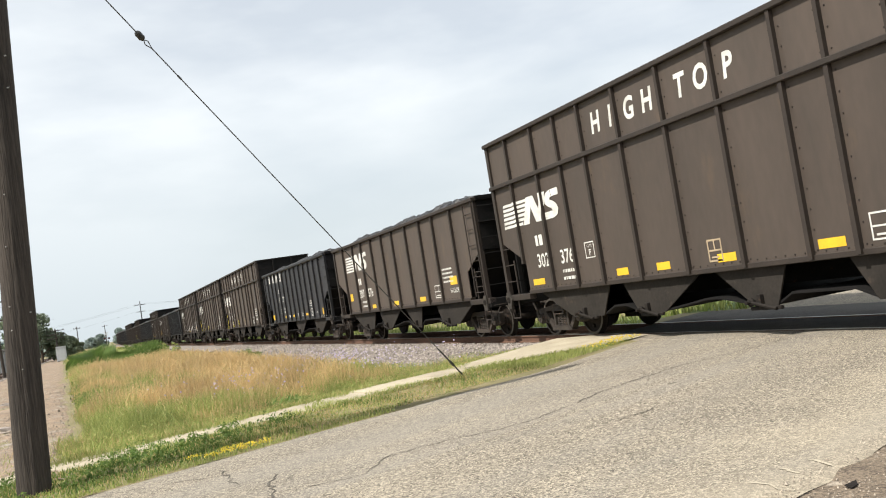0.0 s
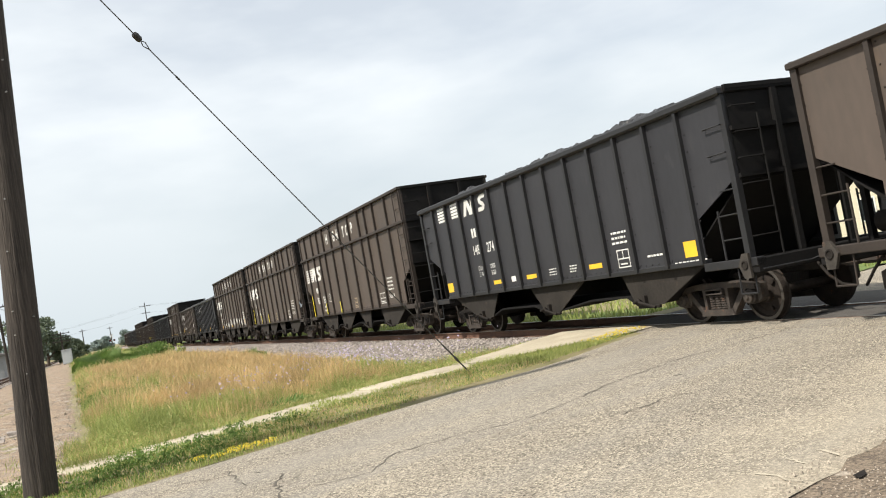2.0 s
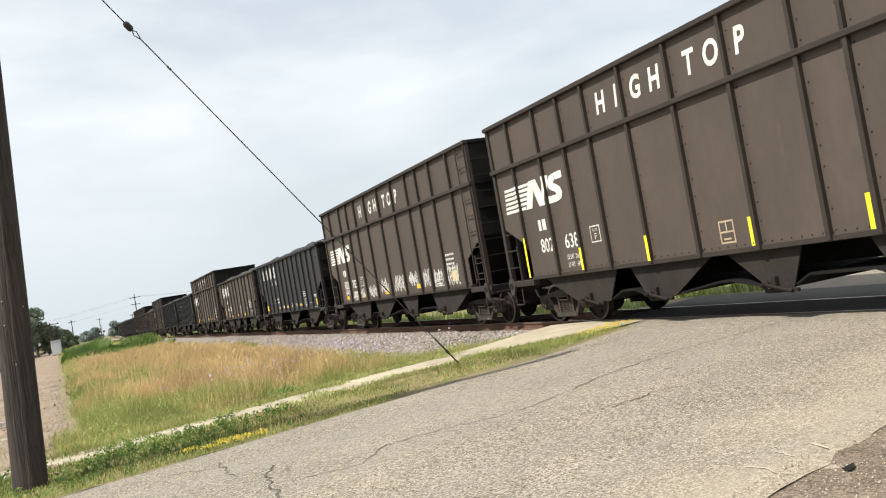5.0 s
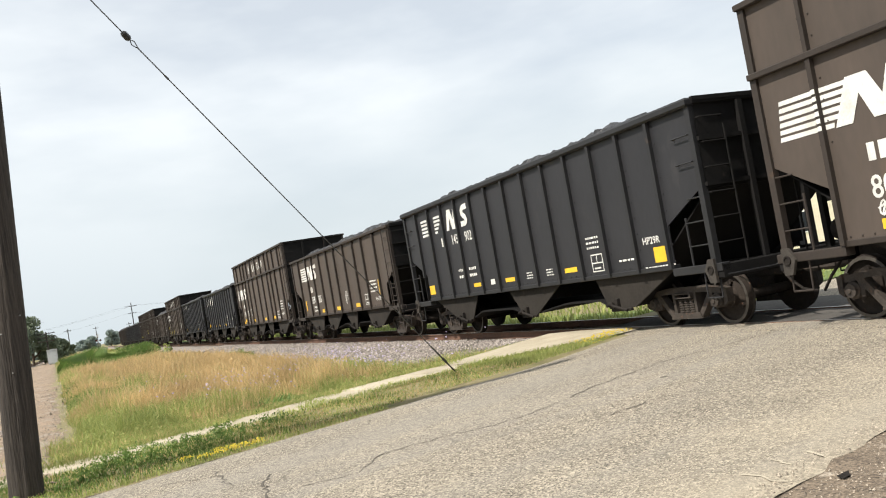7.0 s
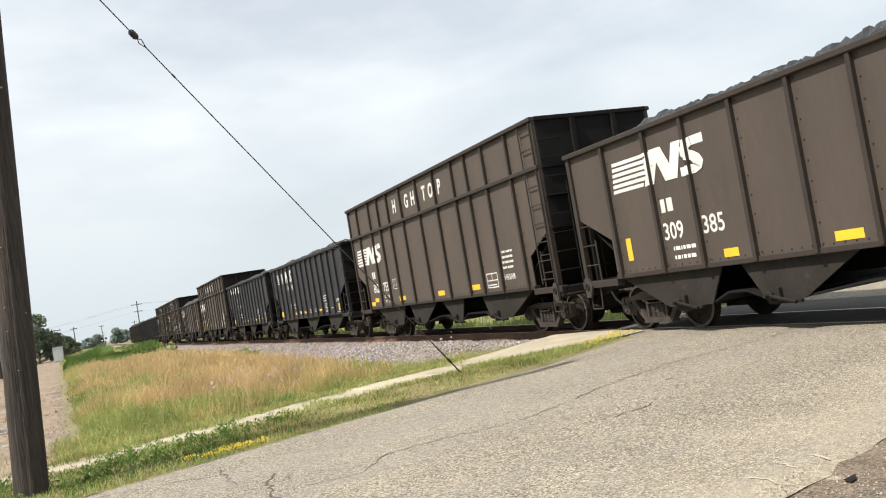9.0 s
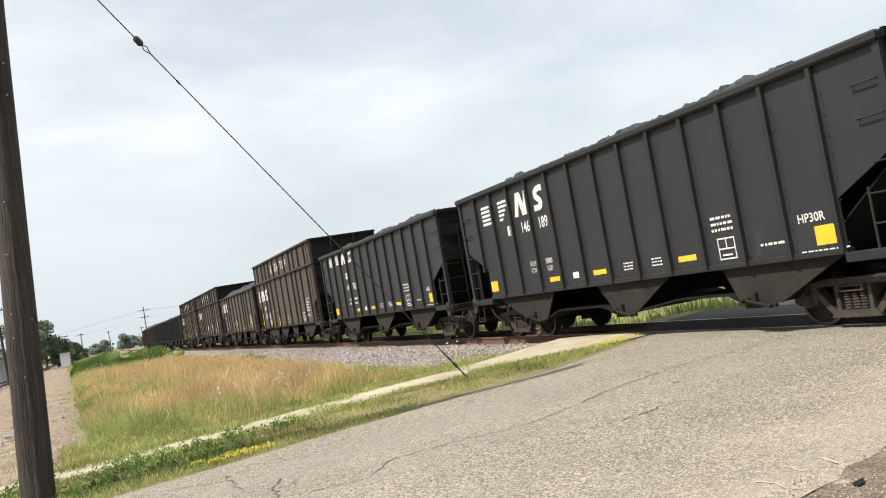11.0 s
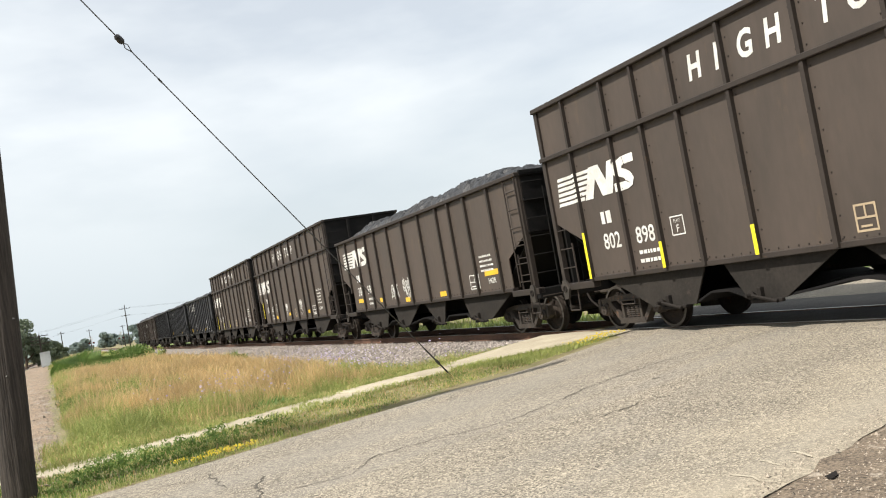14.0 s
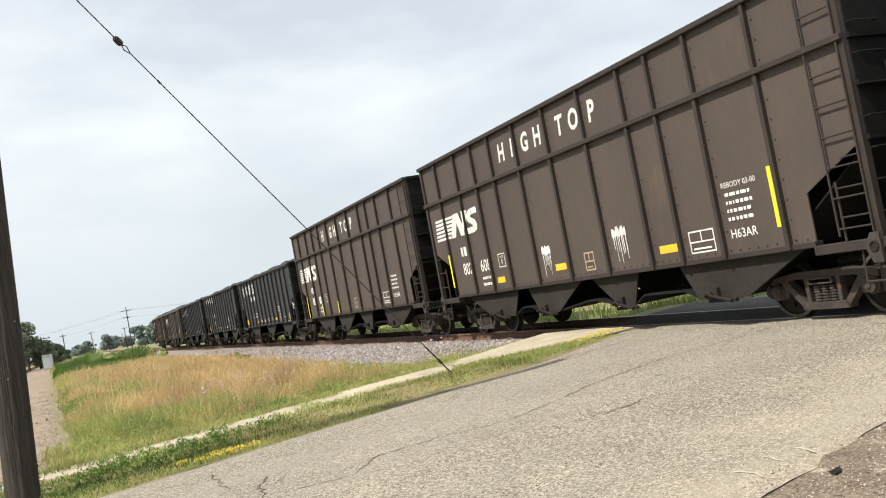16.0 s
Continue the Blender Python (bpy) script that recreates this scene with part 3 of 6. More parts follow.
def build_ballast(xc, y0, y1, rz, toe, name, label):
    """The stone bed: flat at the top, sloping to both sides, with an uneven surface and loose stones on it."""
    prof = [(-toe, -0.36), (-toe * 0.8, -0.27), (-toe * 0.62, -0.17), (-1.75, -0.005), (-1.3, 0.0), (-0.6, 0.01), (0.6, 0.01), (1.3, 0.0), (1.75, -0.005), (toe * 0.62, -0.17), (toe * 0.8, -0.27), (toe, -0.36)]
    ys = []
    y = y0
    while y < y1:
        ys.append(y)
        y += 0.35 if y < 45 else 2.0 if y < 150 else 20.0
    vs, fs = [], []
    for y in ys:
        for x, z in prof:
            vs.append((xc + x + 0.06 * noise.noise(Vector((x * 3, y * 1.5, 1))), y, rz - 0.185 + z + 0.035 * noise.noise(Vector((x * 5, y * 5, 6)))))
    n = len(prof)
    for j in range(len(ys) - 1):
        for i in range(n - 1):
            fs.append((j * n + i, j * n + i + 1, j * n + n + i + 1, j * n + n + i))
    ob = new(name, raw_mesh(name, vs, fs, BALLAST))
    return tagged(ob, label, "ballast", kind="structure"), prof


def scatter_stones(xc, rz, prof, y0, y1, count, small, big, parent, seed, x_from, x_to):
    rng = np.random.default_rng(seed)
    px, pz = zip(*prof)
    y = y0 + (y1 - y0) * rng.random(count) ** 1.5
    x = rng.uniform(x_from, x_to, count)
    z = np.interp(x, px, pz) + rz - 0.185
    s = rng.uniform(small, big, count)
    base = np.array([(1, 0, 0), (0, 1, 0), (-1, 0, 0), (0, -1, 0), (0.2, 0.1, 0.8), (-0.1, 0.1, -0.8)])
    tris = np.array([(0, 1, 4), (1, 2, 4), (2, 3, 4), (3, 0, 4), (1, 0, 5), (2, 1, 5), (3, 2, 5), (0, 3, 5)])
    v = base[None] * s[:, None, None] * rng.uniform(0.55, 1.25, (count, 6, 3))
    ang = rng.uniform(0, 6.28, count)
    c, sn = np.cos(ang)[:, None], np.sin(ang)[:, None]
    vx, vy = v[..., 0] * c - v[..., 1] * sn, v[..., 0] * sn + v[..., 1] * c
    v = np.stack([vx + (xc + x)[:, None], vy + y[:, None], v[..., 2] + z[:, None] + s[:, None] * 0.3], -1).reshape(-1, 3)
    f = (tris[None] + 6 * np.arange(count)[:, None, None]).reshape(-1, 3)
    ob = new("loose_stones", raw_mesh("loose_stones", v.tolist(), f.tolist(), STONE))
    ob.parent = parent
    tagged(ob, kind="stuff")


def build_lawn():
    vs, fs = [], []
    xs = [14.6, 16, 20, 30, 60, 150]
    for i in range(40):
        for k, x in enumerate(xs):
            y = (ROAD_FAR + 0.2 + x * math.sin(TURN)) / math.cos(TURN) + (i * 1.5 if i < 20 else 30 + (i - 20) * 14)
            vs.append((x + (0.4 * noise.noise(Vector((0, y * 0.5, 3))) if k == 0 else 0), y, ground_height(x, y) + (0.03 if k else -0.01)))
    n = len(xs)
    for i in range(39):
        for k in range(n - 1):
            b = i * n + k
            fs.append((b, b + 1, b + n + 1, b + n))
    tagged(new("lawn", raw_mesh("lawn", vs, fs, LAWN, True)), "green turf beyond the railway track", "lawn", kind="structure")


build_ground()
build_lawn()
build_road()
build_footway()
main_bed, bed_prof = build_ballast(XC, 16.2, 420, RZ, 4.0, "ballast_bed", "grey crushed-stone bed of the main track")
scatter_stones(XC, RZ, bed_prof, 16.3, 70, 26000, 0.022, 0.05, main_bed, 7, -3.9, -1.0)
build_track(XC, -60, 420, "main railway track with rusty rails on worn sleepers", 90, RZ)
side_bed, side_prof = build_ballast(-8.6, 14, 420, 0.06, 2.9, "side_ballast_bed", "pale stone bed of the second track")
scatter_stones(-8.6, 0.06, side_prof, 25, 120, 2500, 0.03, 0.06, side_bed, 8, 0.5, 2.7)
build_track(-8.6, -20, 420, "second railway track beside the dirt strip", 30, 0.06)
# ---- the train ----
RIBS_WIDE = [1.10, 2.40, 3.46, 4.47, 5.78, 7.18, 8.60, 10.00, 10.87, 11.93, 13.32]      # metres from the far end
RIBS_TALL = [1.15, 2.57, 3.57, 4.60, 5.88, 7.38, 8.80, 10.18, 11.10, 12.20, 13.55]      # rebuilt high cars
RIBS_SHORT = [1.36, 2.74, 3.85, 5.08, 6.32, 7.45, 8.80, 10.10, 11.20, 12.60]
RIBS_EVEN = [0.98 * k + 0.055 for k in range(1, 14)]
KINDS = {
    "high": dict(length=14.95, ribs=RIBS_WIDE, top=3.80, crown=4.92, paint=BROWN, edge=BROWN_DARK, load=3.5, heap=0.15),
    "tall": dict(length=14.95, ribs=RIBS_TALL, top=3.80, crown=4.92, paint=BROWN, edge=BROWN_DARK, load=3.5, heap=0.15),
    "brown": dict(length=14.95, ribs=RIBS_WIDE, top=3.80, crown=0, paint=BROWN, edge=BROWN_DARK, load=3.72, heap=0.56),
    "short": dict(length=14.3, ribs=RIBS_SHORT, top=3.80, crown=0, paint=BROWN, edge=BROWN_DARK, load=3.70, heap=0.40),
    "black": dict(length=14.0, ribs=RIBS_EVEN, top=3.88, crown=0, paint=BLACK, edge=BLACK_EDGE, load=3.74, heap=0.42),
}
SIDE, SILL, CUT_Z, CUT_S = 1.52, 1.13, 2.45, 1.15       # side sheet's distance, its lower edge, the cut corners
WHEEL_R = 0.457


def wheelset_geo():
    """Two flanged wheels on an axle along x."""
    g = Geo()
    for s in (-1, 1):
        prof = [(0.685, 0.14), (0.66, 0.30), (0.675, 0.40), (0.675, 0.478), (0.70, 0.484), (0.715, 0.46), (0.81, 0.452), (0.815, 0.40), (0.765, 0.385), (0.735, 0.30), (0.755, 0.17), (0.83, 0.15), (0.84, 0.10)]
        g.turned([(s * h, r) for h, r in prof], 0, 28)
    g.rod((-1.08, 0, 0), (1.08, 0, 0), 0.085, 14)
    for s in (-1, 1):      # lightening marks that show the wheel turning
        for k in range(3):
            a = k * 2.094
            g.rod((s * 0.74, math.cos(a) * 0.27, math.sin(a) * 0.27), (s * 0.79, math.cos(a) * 0.27, math.sin(a) * 0.27), 0.045, 8)
    return g


def sideframe_geo(sx):
    """Cast side frame with its two windows, pedestal jaws and journal boxes."""
    g = Geo()
    x0, x1 = sorted((sx * 0.95, sx * 1.10))
    top = [(-1.02, 0.57), (-1.02, 0.67), (-0.50, 0.74), (0.50, 0.74), (1.02, 0.67), (1.02, 0.57), (0.60, 0.63), (-0.60, 0.63)]
    g.prism(top, 0, x0, x1)
    for k in (-1, 1):
        g.prism([(k * 0.70, 0.64), (k * 0.84, 0.63), (k * 0.42, 0.18), (k * 0.30, 0.18)], 0, x0, x1)
        g.prism([(k * 0.27, 0.66), (k * 0.34, 0.66), (k * 0.33, 0.26), (k * 0.26, 0.26)], 0, x0, x1)
        g.prism([(k * 1.06, 0.36), (k * 1.16, 0.42), (k * 1.16, 0.66), (k * 1.06, 0.70)], 0, x0, x1)
        g.prism([(k * 0.70, 0.36), (k * 0.76, 0.36), (k * 0.80, 0.64), (k * 0.66, 0.64)], 0, x0, x1)
    g.prism([(-0.44, 0.16), (0.44, 0.16), (0.40, 0.27), (-0.40, 0.27)], 0, x0 - 0.02, x1 + 0.02)
    return g


def bearing_geo(sx):
    return Geo().turned([(sx * 0.94, 0.13), (sx * 1.11, 0.13), (sx * 1.13, 0.105), (sx * 1.17, 0.10), (sx * 1.18, 0.04), (sx * 1.20, 0.035)], 0, 16)


def spring_geo():
    """One coil spring, its turns as ridges on one body."""
    prof = []
    for i in range(6):
        z = 0.275 + i * 0.042
        prof += [(z, 0.05), (z + 0.009, 0.066), (z + 0.025, 0.066), (z + 0.034, 0.05)]
    return Geo().turned(prof, 2, 12)


def build_truck(car, y):
    truck = part("truck", Geo().box((-0.95, -0.19, 0.42), (0.95, 0.19, 0.72), 0.04).box((-0.35, -0.35, 0.70), (0.35, 0.35, 0.84), 0.04), TRUCK, car, "three-piece cast steel truck")
    truck.location = (0, y, 0)
    for sx in (-1, 1):
        part("side_frame", sideframe_geo(sx), TRUCK, truck)
        for k in (-0.89, 0.89):
            part("bearing", BEARING[sx], TRUCK, truck).location = (0, k, WHEEL_R)
        for k in (-0.15, 0.0, 0.15):
            part("spring", SPRING, TRUCK, truck).location = (sx * 1.04, k, 0)
        part("bolster_end", Geo().box((sx * 1.03 - 0.12, -0.24, 0.535), (sx * 1.03 + 0.12, 0.24, 0.56), 0.008).box((sx * 1.03 - 0.12, -0.24, 0.61), (sx * 1.03 + 0.12, 0.24, 0.64), 0.008).box((sx * 1.03 - 0.12, -0.24, 0.55), (sx * 1.03 + 0.12, -0.20, 0.62)).box((sx * 1.03 - 0.12, 0.20, 0.55), (sx * 1.03 + 0.12, 0.24, 0.62)), TRUCK, truck)
    for k in (-1, 1):
        part("brake_beam", Geo().rod((-0.8, k * 0.46, 0.36), (0.8, k * 0.46, 0.36), 0.045).box((-0.80, k * 0.46 - 0.05, 0.28), (-0.68, k * 0.46 + 0.05, 0.50)), UNDER, truck)
    for k in (-0.89, 0.89):
        ws = part("wheelset", WHEELSET, None, truck, "flanged steel wheels on an axle", True)
        ws.location = (0, k, WHEEL_R)
    return truck


WHEELSET = wheelset_geo().mesh("wheelset", WHEEL)
WHEELSET.materials.append(RIM)
for poly in WHEELSET.polygons:
    if abs(poly.center.x) > 0.80 and math.hypot(poly.center.y, poly.center.z) > 0.40:
        poly.material_index = 1
BEARING = {k: bearing_geo(k).mesh("bearing", TRUCK) for k in (-1, 1)}
SPRING = spring_geo().mesh("spring", TRUCK)


def side_polygon(L, top, low=SILL):
    """Outline of a side sheet in (y, z), with both lower corners cut away."""
    h = L / 2
    return [(-h, top), (h, top), (h, CUT_Z), (h - CUT_S, low + 0.75), (h - CUT_S, low), (-h + CUT_S, low), (-h + CUT_S, low + 0.75), (-h, CUT_Z)]


def ladder_geo(side_x, y0, y1, z0, z1, step, out):
    """Two stiles and round rungs on a side, held off it by out."""
    g = Geo()
    x = side_x + math.copysign(out, side_x)
    for y in (y0, y1):
        g.rod((x, y, z0), (x, y, z1), 0.018, 6)
    z = z0 + 0.1
    while z < z1:
        g.rod((x, y0, z), (x, y1, z), 0.013, 6)
        for y in (y0, y1):
            g.rod((x, y, z), (side_x, y, z), 0.011, 5)
        z += step
    return g


# outlets: upper and lower ends along y of each chute, on the side away from the train's head first
CHUTES_FOUR = [(6.05, 3.05, 4.65, 3.45), (2.62, 0.16, 2.15, 1.35), (-0.16, -1.85, -1.05, -1.55), (-3.05, -6.05, -3.45, -4.65)]
CHUTES_THREE = [(5.75, 2.75, 4.2, 3.3), (0.95, -1.65, 0.32, -0.35), (-3.05, -5.75, -3.4, -4.3)]


def bay_profile(h, chutes):
    """The hopper floor in (y, z): down into each outlet, with ridges between them."""
    out = [(h - 0.02, CUT_Z - 0.05)]
    for k, (a, b, c, d) in enumerate(chutes):
        if k:
            out.append((a, 0.64))
        out += [(c, 0.49), (d, 0.49)]
        if k < len(chutes) - 1:
            out.append((b, 0.64))
    return out + [(-h + 0.02, CUT_Z - 0.05)]


def build_car(kind):
    k = KINDS[kind]
    L, h, top = k["length"], k["length"] / 2, k["top"]
    paint, edge = k["paint"], k["edge"]
    car = new("hopper_car")
    crown = k["crown"] or top
    for sx in (-1, 1):
        xa, xb = sorted((sx * (SIDE - 0.025), sx * SIDE))
        part("side_sheet", Geo().prism(side_polygon(L, top), 0, xa, xb), paint, car)
        if k["crown"]:
            part("extension_sheet", Geo().prism([(-h, top), (h, top), (h, crown), (-h, crown)], 0, xa, xb), paint, car, "raised upper side")
            part("belt_rail", Geo().box((min(sx * SIDE, sx * (SIDE + 0.10)), -h, top - 0.05), (max(sx * SIDE, sx * (SIDE + 0.10)), h, top + 0.045), 0.012), edge, car)
        for s in k["ribs"]:
            y = h - s
            x0, x1 = sorted((sx * SIDE, sx * (SIDE + 0.075)))
            low = SILL if CUT_S <= s <= L - CUT_S else SILL + 0.7
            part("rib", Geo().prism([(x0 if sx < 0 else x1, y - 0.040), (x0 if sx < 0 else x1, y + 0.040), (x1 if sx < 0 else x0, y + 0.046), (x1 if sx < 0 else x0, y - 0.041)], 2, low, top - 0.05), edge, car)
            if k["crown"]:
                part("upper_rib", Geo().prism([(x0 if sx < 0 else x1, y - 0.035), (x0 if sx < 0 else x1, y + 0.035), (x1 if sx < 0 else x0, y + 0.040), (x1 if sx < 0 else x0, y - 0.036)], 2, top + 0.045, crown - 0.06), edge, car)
        if kind == "black":
            part("top_chord", Geo().box((min(sx * 1.44, sx * 1.63), -h - 0.02, top - 0.13), (max(sx * 1.44, sx * 1.63), h + 0.02, top + 0.02), 0.035), edge, car, "rounded top rail")
        else:
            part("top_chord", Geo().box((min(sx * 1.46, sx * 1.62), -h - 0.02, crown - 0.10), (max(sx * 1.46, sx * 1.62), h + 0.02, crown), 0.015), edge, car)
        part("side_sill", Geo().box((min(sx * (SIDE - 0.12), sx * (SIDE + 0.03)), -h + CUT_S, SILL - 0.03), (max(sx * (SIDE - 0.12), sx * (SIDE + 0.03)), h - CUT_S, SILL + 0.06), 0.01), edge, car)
        rv = Geo()
        for s in [0.12] + list(k["ribs"]) + [L - 0.12]:
            for dy in ((-0.10, 0.10) if 0.2 < s < L - 0.2 else (0,)):
                z = SILL + 0.12 if CUT_S < s < L - CUT_S else CUT_Z + 0.1
                while z < crown - 0.15:
                    if abs(z - top) > 0.08:
                        rv.turned([(sx * SIDE, 0.017), (sx * (SIDE + 0.012), 0.011)], 0, 5, (0, h - s + dy, z))
                    z += 0.30
        y = -h + CUT_S + 0.15
        while y < h - CUT_S:
            rv.turned([(sx * SIDE, 0.017), (sx * (SIDE + 0.012), 0.011)], 0, 5, (0, y, SILL + 0.10))
            y += 0.2
        tagged(part("rivets", rv, edge, car), kind="stuff")
        for e in (-1, 1):
            ye = e * h
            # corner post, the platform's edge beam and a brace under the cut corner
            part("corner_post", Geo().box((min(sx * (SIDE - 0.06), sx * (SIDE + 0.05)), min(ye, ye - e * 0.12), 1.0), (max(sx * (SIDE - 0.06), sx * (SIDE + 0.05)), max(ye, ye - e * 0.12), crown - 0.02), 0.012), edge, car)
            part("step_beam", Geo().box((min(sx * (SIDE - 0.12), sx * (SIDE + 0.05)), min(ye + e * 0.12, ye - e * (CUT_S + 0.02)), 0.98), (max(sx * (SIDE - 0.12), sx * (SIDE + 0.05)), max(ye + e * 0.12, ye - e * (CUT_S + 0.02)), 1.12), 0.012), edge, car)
            part("step_stirrup", Geo().path([(sx * 1.5, ye - e * 0.05, 1.0), (sx * 1.52, ye - e * 0.05, 0.55), (sx * 1.52, ye - e * 0.42, 0.55), (sx * 1.5, ye - e * 0.42, 1.0)], 0.016), edge, car)
            pad = part("jacking_pad", Geo().prism([(ye - e * 0.02, 1.20), (ye - e * 0.16, 1.20), (ye - e * 0.27, 1.02), (ye - e * 0.18, 0.80), (ye - e * 0.02, 0.80)], 0, *sorted((sx * (SIDE + 0.045), sx * (SIDE + 0.095)))), PAD, car, "dusty cast jacking pad")
            part("pad_socket", Geo().turned([(sx * (SIDE + 0.09), 0.075), (sx * (SIDE + 0.115), 0.07), (sx * (SIDE + 0.115), 0.05), (sx * (SIDE + 0.10), 0.045)], 0, 14, (0, ye - e * 0.12, 1.02)), UNDER, pad)
            for z in (1.45, 1.85, 2.25):
                part("grab_iron", Geo().rod((sx * (SIDE + 0.03), ye - e * 0.05, z), (sx * (SIDE + 0.03), ye - e * (0.62 if z < 2 else 0.45), z), 0.013, 6), edge, car)
            part("step_post", Geo().rod((sx * (SIDE + 0.03), ye - e * 0.60, 1.1), (sx * (SIDE + 0.03), ye - e * 0.60, 1.95), 0.02, 6), edge, car)
        # side ladder near the end that leads the train, grab irons at the other
        if kind == "black":
            for e in (-1, 1):
                for z in (2.85, 3.3):
                    y0, y1 = e * (h - 0.12), e * (h - 0.55)
                    x = sx * (SIDE + 0.07)
                    part("grab_iron", Geo().path([(sx * SIDE, y0, z), (x, y0, z), (x, y1, z), (sx * SIDE, y1, z)], 0.013, 5), edge, car)
        else:
            part("ladder", ladder_geo(sx * SIDE, -h + 0.10, -h + 0.66, 1.2, crown - 0.12, 0.42, 0.07), edge, car)
    for e in (-1, 1):
        ye = e * h
        # the end's parts carry its self-shadow in their near-black colour
        part("end_sheet", Geo().box((-SIDE + 0.03, min(ye, ye - e * 0.03), CUT_Z - 0.1), (SIDE - 0.03, max(ye, ye - e * 0.03), crown - 0.02)), SHADE_SOOT, car, "coal-dusted end sheet, coloured near black for its shade")
        part("end_chord", Geo().box((-1.5, min(ye + e * 0.05, ye - e * 0.06), crown - 0.10), (1.5, max(ye + e * 0.05, ye - e * 0.06), crown + (0.0 if kind != "black" else 0.015)), 0.015), SHADE_SOOT, car)
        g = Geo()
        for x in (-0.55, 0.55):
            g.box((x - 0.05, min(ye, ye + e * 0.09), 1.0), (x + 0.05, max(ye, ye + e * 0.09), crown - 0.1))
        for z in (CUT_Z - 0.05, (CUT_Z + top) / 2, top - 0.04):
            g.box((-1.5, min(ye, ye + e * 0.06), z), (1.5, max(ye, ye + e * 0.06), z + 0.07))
        part("end_frame", g, SHADE_SOOT, car)
        part("end_sill", Geo().box((-1.55, min(ye + e * 0.12, ye - e * 0.14), 0.86), (1.55, max(ye + e * 0.12, ye - e * 0.14), 1.10), 0.02), SHADE_SOOT, car)
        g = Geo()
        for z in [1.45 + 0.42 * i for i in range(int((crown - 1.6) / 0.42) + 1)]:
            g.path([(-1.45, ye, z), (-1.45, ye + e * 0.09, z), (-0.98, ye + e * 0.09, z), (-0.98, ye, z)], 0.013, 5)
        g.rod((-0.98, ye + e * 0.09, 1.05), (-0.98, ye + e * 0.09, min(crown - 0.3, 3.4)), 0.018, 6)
        part("end_ladder", g, SHADE_SOOT, car)
        part("coupler", Geo().box((-0.13, min(ye, ye + e * 0.55), 0.76), (0.13, max(ye, ye + e * 0.55), 0.98), 0.03).box((-0.17, min(ye + e * 0.40, ye + e * 0.72), 0.72), (0.14, max(ye + e * 0.40, ye + e * 0.72), 1.0), 0.05), TRUCK, car, "cast knuckle coupler")
        part("air_hose", Geo().path([(-0.35, ye + e * 0.10, 0.85), (-0.38, ye + e * 0.32, 0.62), (-0.33, ye + e * 0.50, 0.46), (-0.20, ye + e * 0.66, 0.40)], 0.025, 7), UNDER, car)
        part("uncoupling_lever", Geo().path([(-1.5, ye + e * 0.16, 0.92), (-0.5, ye + e * 0.16, 0.92), (-0.15, ye + e * 0.35, 1.02)], 0.014, 5), edge, car)
    part("brake_wheel", Geo().turned([(-h - 0.28, 0.24), (-h - 0.25, 0.27), (-h - 0.22, 0.24)], 1, 16, (0.85, 0, 2.1)).rod((0.85, -h, 2.1), (0.85, -h - 0.27, 2.1), 0.03), edge, car)
    part("brake_cylinder", Geo().rod((0.1, h - 0.95, 1.32), (0.1, h - 0.35, 1.32), 0.17, 12), UNDER, car)
    part("air_reservoir", Geo().rod((-0.6, h - 0.9, 1.35), (-0.6, h - 0.2, 1.35), 0.16, 12), UNDER, car)
    part("centre_sill", Geo().box((-0.20, -h - 0.1, 0.72), (0.20, h + 0.1, 1.08), 0.01), UNDER, car)
    # hopper floor and the outlet chutes below the sills
    chutes = CHUTES_THREE if kind == "black" else CHUTES_FOUR
    prof = bay_profile(h, chutes)
    # the floor's near-black colour includes the shade beneath the body
    part("hopper_floor", Geo().prism(prof + [(y, z + 0.035) for y, z in reversed(prof)], 0, -1.40, 1.40), SHADE_SOOT, car, "sloped steel hopper floor")
    for sx in (-1, 1):
        x0, x1 = sorted((sx * 1.395, sx * 1.425))
        for a, b, c, d in chutes:
            part("chute_side", Geo().prism([(a, SILL), (b, SILL), (d, 0.48), (c, 0.48)], 0, x0, x1), DUST, car)
        for a, b, lo, hi in chutes:
            c = (lo + hi) / 2
            g = Geo().box((min(sx * 1.40, sx * 1.46), c - 0.34, 0.42), (max(sx * 1.40, sx * 1.46), c + 0.34, 0.48), 0.01)
            g.rod((sx * 1.3, c + 0.25, 0.56), (sx * 1.62, c + 0.25, 0.56), 0.03, 8)
            g.turned([(sx * 1.48, 0.06), (sx * 1.52, 0.08), (sx * 1.54, 0.04)], 0, 10, (0, c + 0.25, 0.56))
            g.rod((sx * 1.52, c + 0.25, 0.56), (sx * 1.52, c - 0.30, 0.44), 0.03, 6)
            g.box((min(sx * 1.42, sx * 1.50), c + 0.04, 0.46), (max(sx * 1.42, sx * 1.50), c + 0.12, 0.68), 0.015)
            part("outlet_gate", g, UNDER, car, "outlet gate with its latch gear")
    # the load
    vs, fs = [], []
    nx, ny = 22, 190
    rnd = np.random.default_rng(len(kind))
    jag = rnd.uniform(-0.06, 0.06, (ny + 1, nx + 1))
    for j in range(ny + 1):
        for i in range(nx + 1):
            x = -1.47 + 2.94 * i / nx
            y = -h + 0.05 + (L - 0.10) * j / ny
            lump = k["heap"] * (1 - (x / 1.5) ** 4) * smooth(0, 2.6, h - abs(y)) * (0.85 + 0.3 * noise.noise(Vector((x, y * 0.45, 3)))) + 0.08 * noise.noise(Vector((x * 3, y * 3, 5))) * (1 - (x / 1.5) ** 6)
            vs.append((x, y, k["load"] + lump + jag[j, i]))
    for j in range(ny):
        for i in range(nx):
            b = j * (nx + 1) + i
